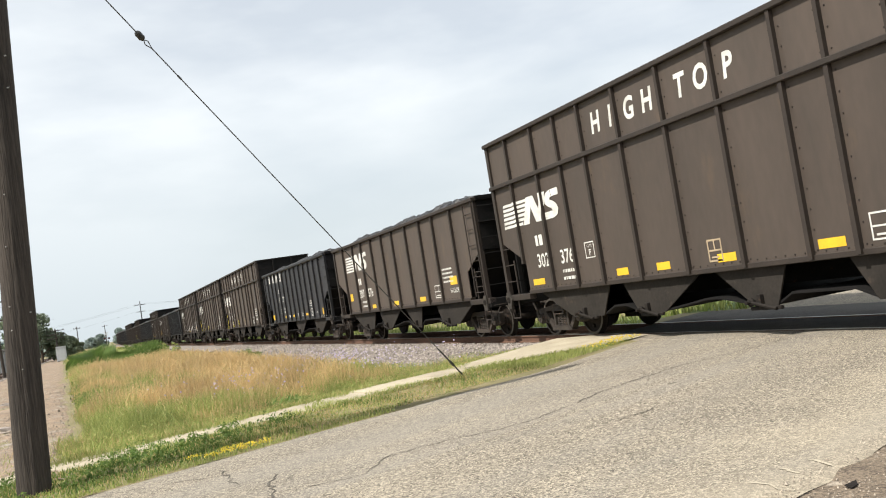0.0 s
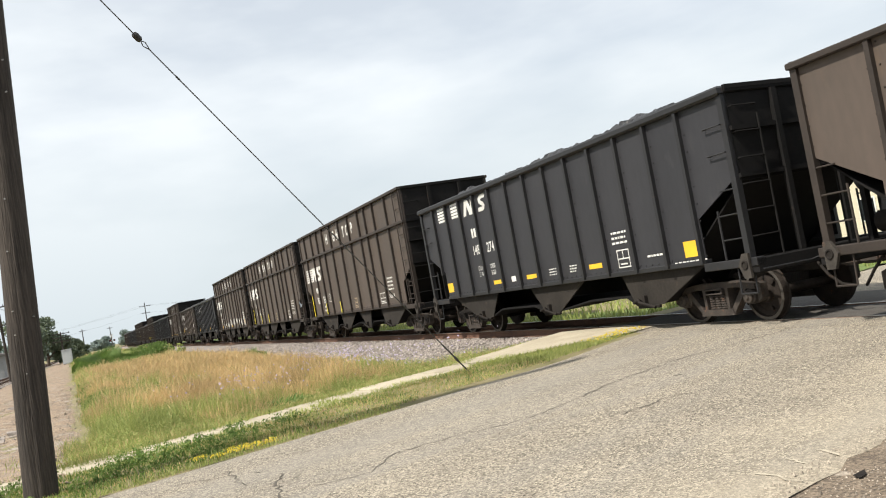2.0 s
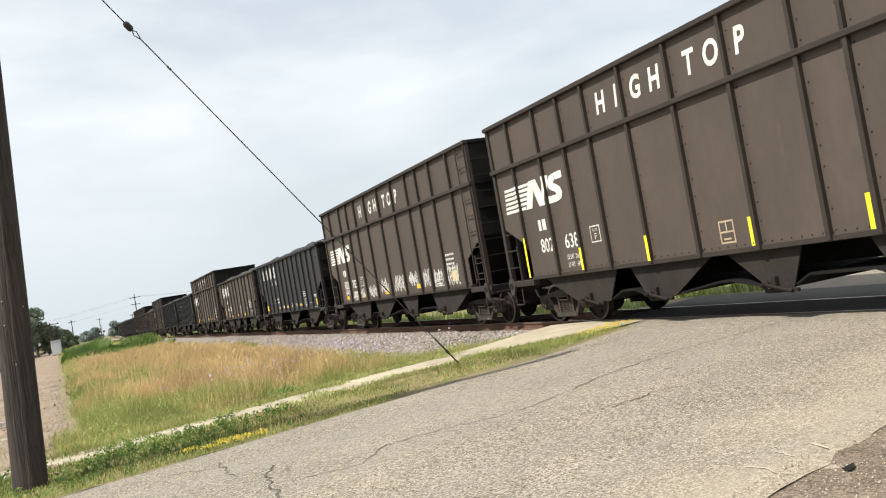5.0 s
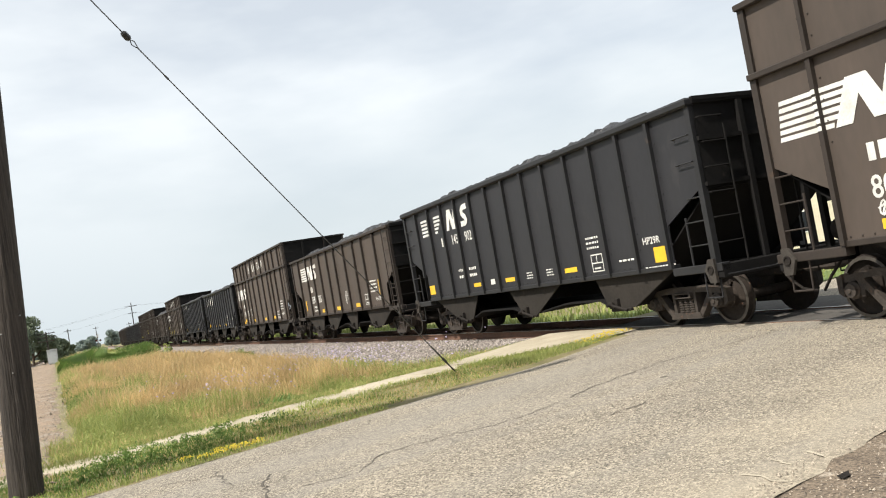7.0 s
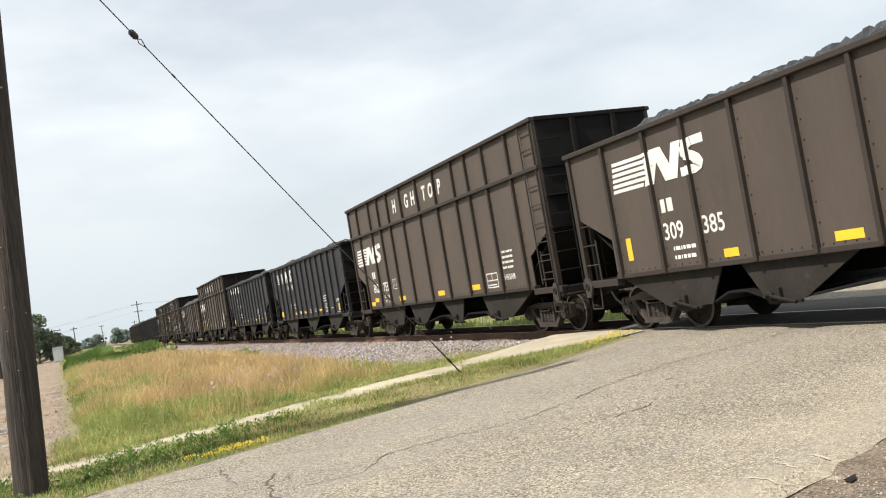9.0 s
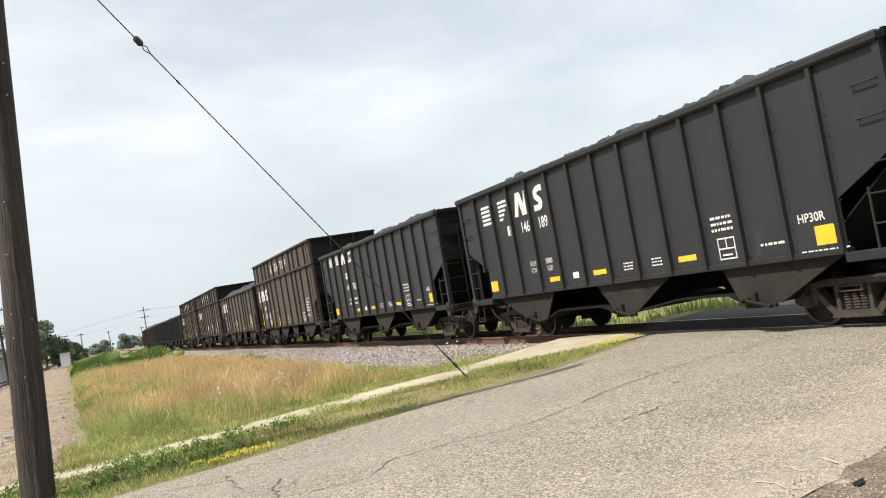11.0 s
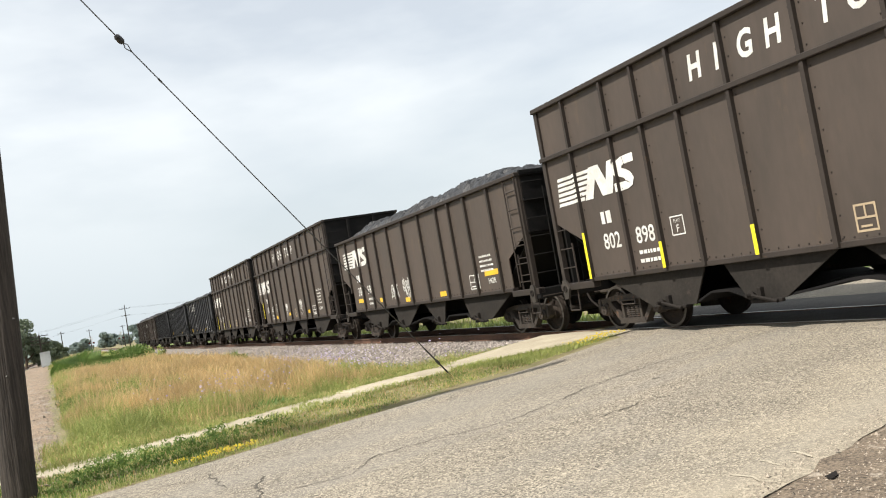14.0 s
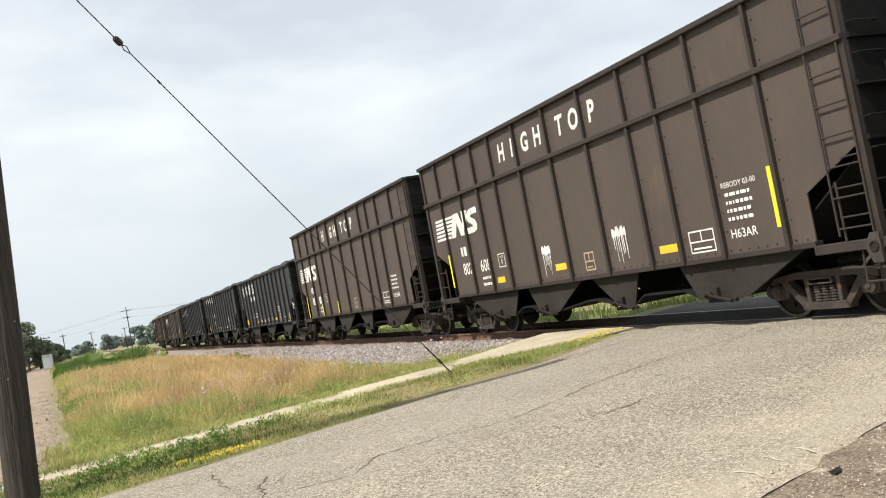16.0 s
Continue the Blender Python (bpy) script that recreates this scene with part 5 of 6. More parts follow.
def leaf_spray(name, x, y, z, tall, size, per, mat, label, seed, category="weeds"):
    """Bushy weeds: each plant a loose upright spray of small leaves."""
    r = np.random.default_rng(seed)
    n = len(x)
    t = np.repeat(np.arange(n), per)
    up = r.random(n * per) ** 0.8
    q = r.uniform(0, 6.283, n * per)
    rad = tall[t] * (0.10 + 0.34 * r.random(n * per)) * (0.35 + 0.65 * np.sin(np.pi * np.clip(up, 0.1, 0.95)))
    c = np.stack([x[t] + rad * np.cos(q), y[t] + rad * np.sin(q), z[t] + tall[t] * up], -1)
    u = r.normal(0, 1, (n * per, 3)) + np.array([0, 0, 0.5])
    u /= np.linalg.norm(u, axis=1)[:, None]
    v = np.cross(u, r.normal(0, 1, (n * per, 3)))
    v /= np.linalg.norm(v, axis=1)[:, None]
    k = (size * r.uniform(0.5, 1.3, n * per))[:, None]
    P = np.stack([c - u * k, c + v * k * 0.42, c + u * k, c - v * k * 0.42], 1).reshape(-1, 3)
    F = (np.arange(n * per) * 4)[:, None] + np.arange(4)
    tagged(new(name, raw_mesh(name, P.tolist(), F.tolist(), mat)), label, category, kind="stuff")


def field_edge(y):
    """Where the field ends at the dirt strip."""
    return -0.024 * np.minimum(y, 160) + 0.35 * np.array([noise.noise(Vector((j * 0.35, 2, 0))) for j in y])


def build_grass():
    rng = np.random.default_rng(21)
    # verge between the road and the footway
    x, y, a, o = road_area(rng, 52000, -6, 11.6, ROAD_FAR - 0.04, WALK_NEAR + 0.06)
    p = patchy(x, y, 1.1, 3)
    keep = (p > -0.25) | (rng.random(len(x)) < 0.65)
    x, y, a, o, p = x[keep], y[keep], a[keep], o[keep], p[keep]
    h = rng.uniform(0.02, 0.07, len(x)) * (1 + 1.4 * np.clip(p, 0, 1)) * np.where(a > 7.0, 0.62, 0.9)
    z = np.full(len(x), 0.03) + 0.6 * np.array([road_rise(i, j) for i, j in zip(x, y)])
    dark = rng.random(len(x)) < np.where(a < 5.5, 0.40, 0.08) + 0.25 * p
    dry = (~dark) & (rng.random(len(x)) < 0.38)
    rest = ~(dark | dry)
    blades("verge_weeds", x[dark], y[dark], z[dark], h[dark] * 1.1, rng.uniform(0.008, 0.020, dark.sum()), DARKGREEN, "dark green weeds on the verge", 0.7, 1, "weeds")
    blades("verge_dry_grass", x[dry], y[dry], z[dry], h[dry], rng.uniform(0.004, 0.009, dry.sum()), GOLD, "dry straw in the verge", 0.9, 2)
    blades("verge_grass", x[rest], y[rest], z[rest], h[rest], rng.uniform(0.005, 0.012, rest.sum()), GREEN, "short green grass on the verge", 0.7, 3)
    # clumps at the road's edge hang over the asphalt
    x, y, a, o = road_area(rng, 5000, -3, 8.0, ROAD_FAR - 0.14, ROAD_FAR + 0.1)
    blades("edge_grass", x, y, np.full(len(x), 0.0), rng.uniform(0.02, 0.075, len(x)), rng.uniform(0.005, 0.010, len(x)), GREEN, "grass hanging over the road's edge", 0.9, 4)
    # grass that grows over the footway's sides
    x, y, a, o = road_area(rng, 26000, -4, 12.5, WALK_NEAR - 0.15, WALK_FAR + 0.05)
    p = patchy(x, y, 1.3, 9) + 0.5 * patchy(x, y, 4.0, 19)
    q = patchy(x, y, 1.1, 29) + 0.5 * patchy(x, y, 3.6, 39)
    keep = (o < WALK_NEAR + 0.22 + 0.62 * p + np.where(a < 9.0, 0.22, -0.05) - np.where(a < 4.5, 0.22, 0.0)) | (o > WALK_FAR - 0.30 - 0.50 * q + np.where(a > 9, 0.15, 0))
    keep &= rng.random(len(x)) < 0.8
    x, y = x[keep], y[keep]
    blades("footway_grass", x, y, np.full(len(x), 0.02), rng.uniform(0.03, 0.09, len(x)), rng.uniform(0.005, 0.010, len(x)), GREEN, "grass creeping over the footway", 0.8, 5)
    # mown strip beyond the footway
    x, y, a, o = road_area(rng, 60000, -5, 16.5, WALK_FAR - 0.25, WALK_FAR + 3.6)
    keep = (o > WALK_FAR - 0.1 + 0.3 * patchy(x, y, 1.0, 5)) & ((x > -0.6 + 0.5 * patchy(x, y, 0.8, 25)) | (rng.random(len(x)) < 0.05)) & (x < 9.3 + 0.5 * rng.random(len(x)))
    x, y, o = x[keep], y[keep], o[keep]
    h = rng.uniform(0.06, 0.16, len(x)) * (1 + 0.5 * np.clip(o - WALK_FAR - 0.6, 0, 2.5))
    dry = rng.random(len(x)) < 0.22
    z = height_of(x, y)
    blades("strip_grass", x[~dry], y[~dry], z[~dry], h[~dry], rng.uniform(0.008, 0.016, (~dry).sum()), GREEN, "short green grass beyond the footway", 0.8, 6)
    blades("strip_dry_grass", x[dry], y[dry], z[dry], h[dry], rng.uniform(0.007, 0.012, dry.sum()), GOLD, "dry blades among the short grass", 0.9, 7)

    # the tall field, thinner and coarser with distance: green near the footway and the dirt, ripe beyond
    for k, (y0, y1, n, wide) in enumerate(((14.0, 26.0, 105000, 0.75), (26.0, 45.0, 95000, 1.1), (45.0, 90.0, 70000, 2.0), (90.0, 260.0, 36000, 5.0))):
        x = rng.uniform(-0.9 if k == 0 else -1.6 if k == 1 else -2.6 if k == 2 else -4.2, 8.3, n)
        y = rng.uniform(y0, y1, n)
        o = -x * math.sin(TURN) + y * math.cos(TURN)
        left = field_edge(y) + 0.1
        keep = (o > WALK_FAR + 1.3) & (x > left + 0.25 * rng.random(n)) & (x < 8.0 - 0.9 * rng.random(n))
        x, y, o, left = x[keep], y[keep], o[keep], left[keep]
        p = patchy(x, y, 0.28, 12)
        q = patchy(x, y, 0.9, 31)
        s = patchy(x, y, 2.2, 47)
        near = 1 - np.clip((o - 17.8 - 2.4 * p) / 3.4, 0, 1)
        side = 1 - np.clip((x - left) / (2.5 + 1.6 * p), 0, 1)
        green = 0.12 + 0.60 * near + 0.85 * side + 0.45 * np.clip((x - 5.4) / 1.5, 0, 1) * (y < 36) + 0.95 * p + 0.55 * q + 0.6 * np.clip((y - 62) / 16, 0, 1) * (1 - 0.7 * np.clip((y - 105) / 20, 0, 1))
        is_green = rng.random(len(x)) < green
        h = rng.uniform(0.30, 0.75, len(x)) * (0.85 + 0.8 * q + 0.35 * s) * np.clip((o - WALK_FAR - 0.9) / 2.6, 0.22, 1.0) * np.clip((8.6 - x) / 2.5, 0.4, 1) * np.clip((x - left + 0.35) / 0.9, 0.35, 1)
        z = height_of(x, y)
        w = rng.uniform(0.005, 0.012, len(x)) * wide
        g = ~is_green
        blades("tall_dry_grass", x[g], y[g], z[g], h[g] * 1.1, w[g], GOLD, "tall ripe golden grass in the field", 0.55, 40 + k, heads=True)
        blades("tall_green_grass", x[is_green], y[is_green], z[is_green], h[is_green] * 0.85, w[is_green] * 1.2, GREEN, "tall green grass and weeds in the field", 0.75, 50 + k)
        if k < 2:
            pick = (rng.random(len(x)) < 0.035 * np.clip(green - 0.25, 0, 1)) & (s > -0.15)
            leaf_spray("leafy_weeds", x[pick], y[pick], z[pick], 0.16 + 0.42 * h[pick] + 0.1 * rng.random(pick.sum()), 0.022 if k == 0 else 0.032, 22, DARKGREEN if k else GREEN, "bushy green weeds among the tall grass", 90 + k)

    def thicket(name, cx, cy, rx, ry, n, tall, wide, mat, label, seed):
        r = np.random.default_rng(seed)
        t, u = r.uniform(0, 6.283, n), np.sqrt(r.random(n))
        x, y = cx + rx * u * np.cos(t), cy + ry * u * np.sin(t)
        h = tall * r.uniform(0.5, 1.0, n) * (1.05 - u * 0.6)
        blades(name, x, y, height_of(x, y), h, r.uniform(0.6, 1.4, n) * wide, mat, label, 0.5, seed, "weeds")

    thicket("reed_patch", 0.9, 84, 2.8, 12, 15000, 2.1, 0.045, DARKGREEN, "patch of tall dark green reeds", 61)
    r = np.random.default_rng(62)
    bx, by = r.normal(5.1, 0.85, 60), r.normal(88, 2.5, 60)
    leaf_spray("bush", bx, by, height_of(bx, by), r.uniform(0.8, 1.6, 60), 0.10, 90, DARKGREEN, "leafy green bush at the field's edge", 62)
    bx, by = r.uniform(2.0, 7.5, 130), r.uniform(84, 150, 130)
    leaf_spray("field_shrubs", bx, by, height_of(bx, by), r.uniform(0.5, 1.2, 130), 0.12, 60, GREEN, "low green shrubs far down the field", 68)
    thicket("green_scrub", 4.0, 100, 3.0, 14, 6000, 1.4, 0.10, GREEN, "green scrub far down the field", 63)
    thicket("dark_weeds", 1.0, 19.2, 0.9, 0.7, 1500, 0.45, 0.03, DARKGREEN, "dark leafy weeds by the dirt strip", 64)
    thicket("dark_weeds", 3.4, 18.6, 1.2, 0.6, 1500, 0.45, 0.03, DARKGREEN, "dark leafy weeds behind the mown strip", 65)
    thicket("dark_weeds", 7.6, 48.0, 0.8, 2.0, 700, 0.7, 0.05, DARKGREEN, "dark leafy weeds at the stones' edge", 66)
    x, y, a, o = road_area(rng, 420, 2.6, 7.2, ROAD_FAR + 0.35, WALK_NEAR + 0.15)
    keep = patchy(x, y, 1.0, 63) > -0.12
    x, y = x[keep], y[keep]
    leaf_spray("broad_weeds", x, y, np.full(len(x), 0.02), rng.uniform(0.07, 0.22, len(x)), 0.020, 26, DARKGREEN, "broad-leaved weeds on the verge", 67)
    x, y, a, o = road_area(rng, 520, 5.5, 14.0, WALK_FAR + 0.1, WALK_FAR + 2.2)
    keep = (x < 9.0) & (patchy(x, y, 0.9, 66) > 0.0)
    x, y = x[keep], y[keep]
    leaf_spray("low_weeds", x, y, height_of(x, y), rng.uniform(0.06, 0.2, len(x)), 0.018, 20, GREEN, "low weeds beyond the footway", 69)

    def flowers(name, x, y, low, high, size, mat, label, seed, stems=True):
        r = np.random.default_rng(seed)
        vs, fs = [], []
        for i, j in zip(x, y):
            z = ground_height(i, j) + r.uniform(low, high)
            t, tilt = r.uniform(0, 6.28), r.uniform(-0.5, 0.5)
            s = size * r.uniform(0.7, 1.3)
            n = len(vs)
            for k in range(5):
                q = t + k * 1.2566
                vs.append((i + s * math.cos(q), j + s * math.sin(q) * 0.8, z + s * tilt * math.cos(q) + s * 0.7 * math.sin(q)))
            vs.append((i, j, z + s * 0.25))
            fs += [(n + k, n + (k + 1) % 5, n + 5) for k in range(5)]
        tagged(new(name, raw_mesh(name, vs, fs, mat)), label, "flowers", kind="stuff")

    r = np.random.default_rng(71)
    n = 480
    x = np.concatenate([r.normal(6.7, 0.7, n), r.normal(3.6, 0.6, 100), r.uniform(1.0, 7.0, 60)])
    y = np.concatenate([r.normal(25.5, 3.6, n), r.normal(22.4, 1.4, 100), r.uniform(19, 34, 60)])
    flowers("chicory_flowers", x, y, 0.34, 0.75, 0.018, BLUEFLOWER, "pale blue chicory flowers above the grass", 72)
    x, y, a, o = road_area(r, 620, 4.9, 6.0, ROAD_FAR + 0.02, ROAD_FAR + 0.36)
    keep = patchy(x, y, 3.0, 88) > -0.05
    x, y = x[keep], y[keep]
    flowers("yellow_flowers", x, y, 0.07, 0.12, 0.013, YELLOWFLOWER, "small yellow flowers at the road's edge", 73)
    x, y, a, o = road_area(r, 200, 13.2, 14.7, ROAD_FAR + 0.2, ROAD_FAR + 0.8)
    flowers("yellow_flowers", x, y, 0.10, 0.2, 0.016, YELLOWFLOWER, "small yellow flowers by the crossing", 74)
    x, y, a, o = road_area(r, 9000, 11.3, 14.5, ROAD_FAR - 0.15, WALK_NEAR + 0.1)
    keep = (o > ROAD_FAR - 0.1 + 0.10 * (a - 11.4)) & (o < WALK_NEAR + 0.1 - 0.52 * (a - 11.3))
    blades("tip_grass", x[keep], y[keep], np.full(keep.sum(), 0.05), r.uniform(0.03, 0.10, keep.sum()), r.uniform(0.006, 0.012, keep.sum()), GREEN, "yellow-green grass at the tip of the verge", 0.7, 75)
    # the far side of the track
    x = 15.0 + 40.0 * r.random(40000) ** 1.6
    y = r.uniform(4.0, 100.0, 40000)
    o = -x * math.sin(TURN) + y * math.cos(TURN)
    keep = (o > ROAD_FAR + 0.3) | (o < ROAD_NEAR - 0.3)
    x, y = x[keep], y[keep]
    blades("far_side_grass", x, y, height_of(x, y), r.uniform(0.12, 0.4, len(x)), r.uniform(0.03, 0.07, len(x)), GREEN, "lush green grass beyond the track", 0.6, 76)


build_grass()


# ---- pole, guy wire and things along the lines ----
def utility_pole():
    pole = thing("utility_pole", None, None, "weathered grey wooden utility pole leaning beside the footway", "utility pole")
    foot, head = Vector((-0.80, 11.66, -0.10)), Vector((-0.31, 11.715, 10.4))
    vs, fs, n, rows = [], [], 40, 60
    for j in range(rows + 1):
        t = j / rows
        c = foot.lerp(head, t)
        r = 0.192 - 0.055 * t
        for i in range(n):
            q = 2 * math.pi * i / n
            z = c.z
            grain = 0.006 * noise.noise(Vector((math.cos(q) * 9, math.sin(q) * 9, z * 0.25))) + 0.004 * noise.noise(Vector((math.cos(q) * 25, math.sin(q) * 25, z * 0.5)))
            crack = -0.028 * math.exp(-((i - 29 - 1.2 * noise.noise(Vector((0, 0, z * 0.3)))) / 0.6) ** 2) * (0.5 + 0.5 * math.sin(z * 0.9 + 0.6))
            rr = r + grain + crack
            vs.append((c.x + rr * math.cos(q), c.y + rr * math.sin(q), z))
    for j in range(rows):
        for i in range(n):
            k = (i + 1) % n
            fs.append((j * n + i, j * n + k, j * n + n + k, j * n + n + i))
    fs.append(tuple(range(rows * n, rows * n + n)))
    part("shaft", raw_mesh("shaft", vs, fs, WOOD, True), None, pole)
    rnd = random.Random(4)
    for k in range(9):      # nails and staples in the wood
        z = rnd.uniform(1.2, 5.6)
        c = foot.lerp(head, (z + 0.1) / 10.5)
        q = rnd.uniform(-2.2, -0.7)
        p = c + Vector((math.cos(q), math.sin(q), 0)) * 0.175
        d = Vector((math.cos(q), math.sin(q), 0)) * 0.02
        part("nail", Geo().rod(p - d, p + d, 0.008, 6), BRIGHT, pole)
    part("pole_band", Geo().turned([(7.33, 0.172), (7.43, 0.172)], 2, 24, (-0.45, 11.70, 0)), BRIGHT, pole)


def guy_wire():
    guy = thing("guy_wire", None, None, "thin steel guy wire with a dark strain insulator", "guy wire")
    a, b = Vector((-0.235, 11.68, 7.35)), Vector((6.128, 14.785, 0.02))
    part("strand", Geo().rod(a, a.lerp(b, 0.2185), 0.0085, 6), WIRE, guy)
    c, d = a.lerp(b, 0.2185), a.lerp(b, 0.2325)
    part("strain_insulator", Geo().rod(c, c.lerp(d, 0.2), 0.026, 12, 0.046).rod(c.lerp(d, 0.2), c.lerp(d, 0.8), 0.046, 12).rod(c.lerp(d, 0.8), d, 0.046, 12, 0.026), PORCELAIN, guy, "dark porcelain strain insulator")
    e = a.lerp(b, 0.248)
    side = Vector((0.02, 0.0, 0.025))
    part("wire_loop", Geo().path([d, d.lerp(e, 0.35) + side, e], 0.007).path([d, d.lerp(e, 0.35) - side, e], 0.007), WIRE, guy)
    part("strand", Geo().rod(e, a.lerp(b, 0.30), 0.0085, 6), WIRE, guy)
    part("splice", Geo().rod(a.lerp(b, 0.296), a.lerp(b, 0.303), 0.014, 8), WIRE, guy)
    part("strand", Geo().rod(a.lerp(b, 0.30), a.lerp(b, 0.93), 0.0085, 6), WIRE, guy)
    part("anchor_rod", Geo().rod(a.lerp(b, 0.92), b, 0.014, 8).rod(a.lerp(b, 0.955), a.lerp(b, 0.965), 0.024, 8), WIRE, guy, "rusty anchor rod in the verge")


def line_pole(x, y, height, arms, lean, label, r=0.15, z0=-0.2):
    pole = thing("line_pole", None, None, label, "utility pole")
    top = Vector((x + math.tan(radians(lean)) * height, y, z0 + height))
    foot = Vector((x, y, z0))
    part("shaft", Geo().rod(foot, top, r, 10, r * 0.65), WOOD, pole)
    for k, (drop, width) in enumerate(arms):
        c = foot.lerp(top, 1 - drop / height)
        part("crossarm", Geo().box((c.x - width / 2, c.y - 0.22, c.z - 0.06), (c.x + width / 2, c.y - 0.10, c.z + 0.06)), WOOD, pole)
        g = Geo()
        for i in range(4):
            xx = c.x - width / 2 + width * (i + 0.15) / 3.3
            g.rod((xx, c.y - 0.16, c.z + 0.06), (xx, c.y - 0.16, c.z + 0.22), 0.045, 6)
        part("insulators", g, PORCELAIN, pole)
    return top


def span(p, q, sag, r, label):
    n = 14
    pts = []
    for i in range(n + 1):
        t = i / n
        c = Vector(p).lerp(Vector(q), t)
        c.z -= sag * 4 * t * (1 - t)
        pts.append(c)
    thing("overhead_wire", Geo().path(pts, r, 4), WIRE, label, "overhead wire", "wires across the field")


def cabinet(x, y, w, d, h, label, z0=-0.1):
    c = thing("signal_cabinet", None, None, label, "signal cabinet")
    part("body", Geo().box((x - w / 2, y - d / 2, z0), (x + w / 2, y + d / 2, z0 + h), 0.02), GREYPAINT, c)
    part("roof", Geo().prism([(x - w / 2 - 0.08, z0 + h), (x + w / 2 + 0.08, z0 + h), (x + w / 2, z0 + h + 0.12), (x - w / 2, z0 + h + 0.12)], 1, y - d / 2 - 0.08, y + d / 2 + 0.08), GREYPAINT, c)
    door = part("door", Geo().box((x - w * 0.38, y - d / 2 - 0.025, z0 + 0.15), (x + w * 0.38, y - d / 2 - 0.003, z0 + h - 0.12), 0.008), GREYPAINT, c)
    part("handle", Geo().rod((x + w * 0.3, y - d / 2 - 0.05, z0 + h * 0.5), (x + w * 0.3, y - d / 2 - 0.05, z0 + h * 0.62), 0.015), BRIGHT, door)


def crossing_signal(x, y, label):
    s = thing("crossing_signal", None, None, label, "crossing signal")
    part("mast", Geo().rod((x, y, -0.2), (x, y, 4.6), 0.07, 10), BRIGHT, s)
    part("crossbuck", Geo().add([(x - 0.6, y - 0.1, 3.5), (x - 0.5, y - 0.1, 3.42), (x + 0.6, y - 0.1, 4.4), (x + 0.5, y - 0.1, 4.48), (x - 0.6, y - 0.07, 3.5), (x - 0.5, y - 0.07, 3.42), (x + 0.6, y - 0.07, 4.4), (x + 0.5, y - 0.07, 4.48)], [(0, 1, 2, 3), (7, 6, 5, 4), (0, 4, 5, 1), (1, 5, 6, 2), (2, 6, 7, 3), (3, 7, 4, 0)]).add([(x + 0.6, y - 0.14, 3.5), (x + 0.5, y - 0.14, 3.42), (x - 0.6, y - 0.14, 4.4), (x - 0.5, y - 0.14, 4.48), (x + 0.6, y - 0.11, 3.5), (x + 0.5, y - 0.11, 3.42), (x - 0.6, y - 0.11, 4.4), (x - 0.5, y - 0.11, 4.48)], [(0, 1, 2, 3), (7, 6, 5, 4), (0, 4, 5, 1), (1, 5, 6, 2), (2, 6, 7, 3), (3, 7, 4, 0)]), WHITE, s, "white crossed boards")
    for k in (-1, 1):
        lamp = part("lamp_hood", Geo().turned([(y - 0.16, 0.30), (y - 0.12, 0.30), (y - 0.06, 0.15)], 1, 14, (x + k * 0.55, 0, 2.7)), UNDER, s)
        part("lens", Geo().turned([(y - 0.20, 0.13), (y - 0.165, 0.14)], 1, 14, (x + k * 0.55, 0, 2.7)), RED_LAMP, lamp)
    part("lamp_arm", Geo().rod((x - 0.55, y, 2.7), (x + 0.55, y, 2.7), 0.04, 8), BRIGHT, s)


def tree(x, y, height, spread, seed, mat, label, leaves=3200, leaf=0.35, z0=-0.15):
    rnd = np.random.default_rng(seed)
    t = thing("tree", None, None, label, "tree")
    g = Geo()
    fork = height * 0.22
    g.rod((x, y, z0), (x + 0.1, y, z0 + fork), height * 0.03, 9, height * 0.022)
    hubs = []
    for k in range(9):
        q = k * 2.4 + rnd.uniform(-0.4, 0.4)
        rr = spread * rnd.uniform(0.25, 0.8)
        tip = Vector((x + rr * math.cos(q), y + rr * math.sin(q), z0 + height * rnd.uniform(0.14, 0.88)))
        g.rod((x + 0.1, y, z0 + fork * rnd.uniform(0.6, 1.0)), tip, height * 0.012, 6, height * 0.004)
        hubs.append(tip)
    hubs.append(Vector((x, y, z0 + height * 0.9)))
    part("trunk", g, BARK, t)
    hub = np.array([[*p] for p in hubs])
    pick = rnd.integers(0, len(hub), leaves)
    size = spread * rnd.uniform(0.34, 0.58, len(hub))
    d = rnd.normal(0, 1, (leaves, 3))
    d /= np.linalg.norm(d, axis=1)[:, None]
    c = hub[pick] + d * size[pick][:, None] * (rnd.random(leaves) ** 0.45)[:, None] * np.array([1, 1, 0.75])
    u = rnd.normal(0, 1, (leaves, 3))
    u /= np.linalg.norm(u, axis=1)[:, None]
    v = np.cross(u, rnd.normal(0, 1, (leaves, 3)))
    v /= np.linalg.norm(v, axis=1)[:, None]
    s = leaf * rnd.uniform(0.5, 1.2, leaves)[:, None]
    P = np.stack([c - u * s, c + v * s * 0.6, c + u * s, c - v * s * 0.6], 1).reshape(-1, 3)
    F = (np.arange(leaves) * 4)[:, None] + np.arange(4)
    tagged(part("crown", raw_mesh("crown", P.tolist(), F.tolist(), mat), None, t), kind="stuff")


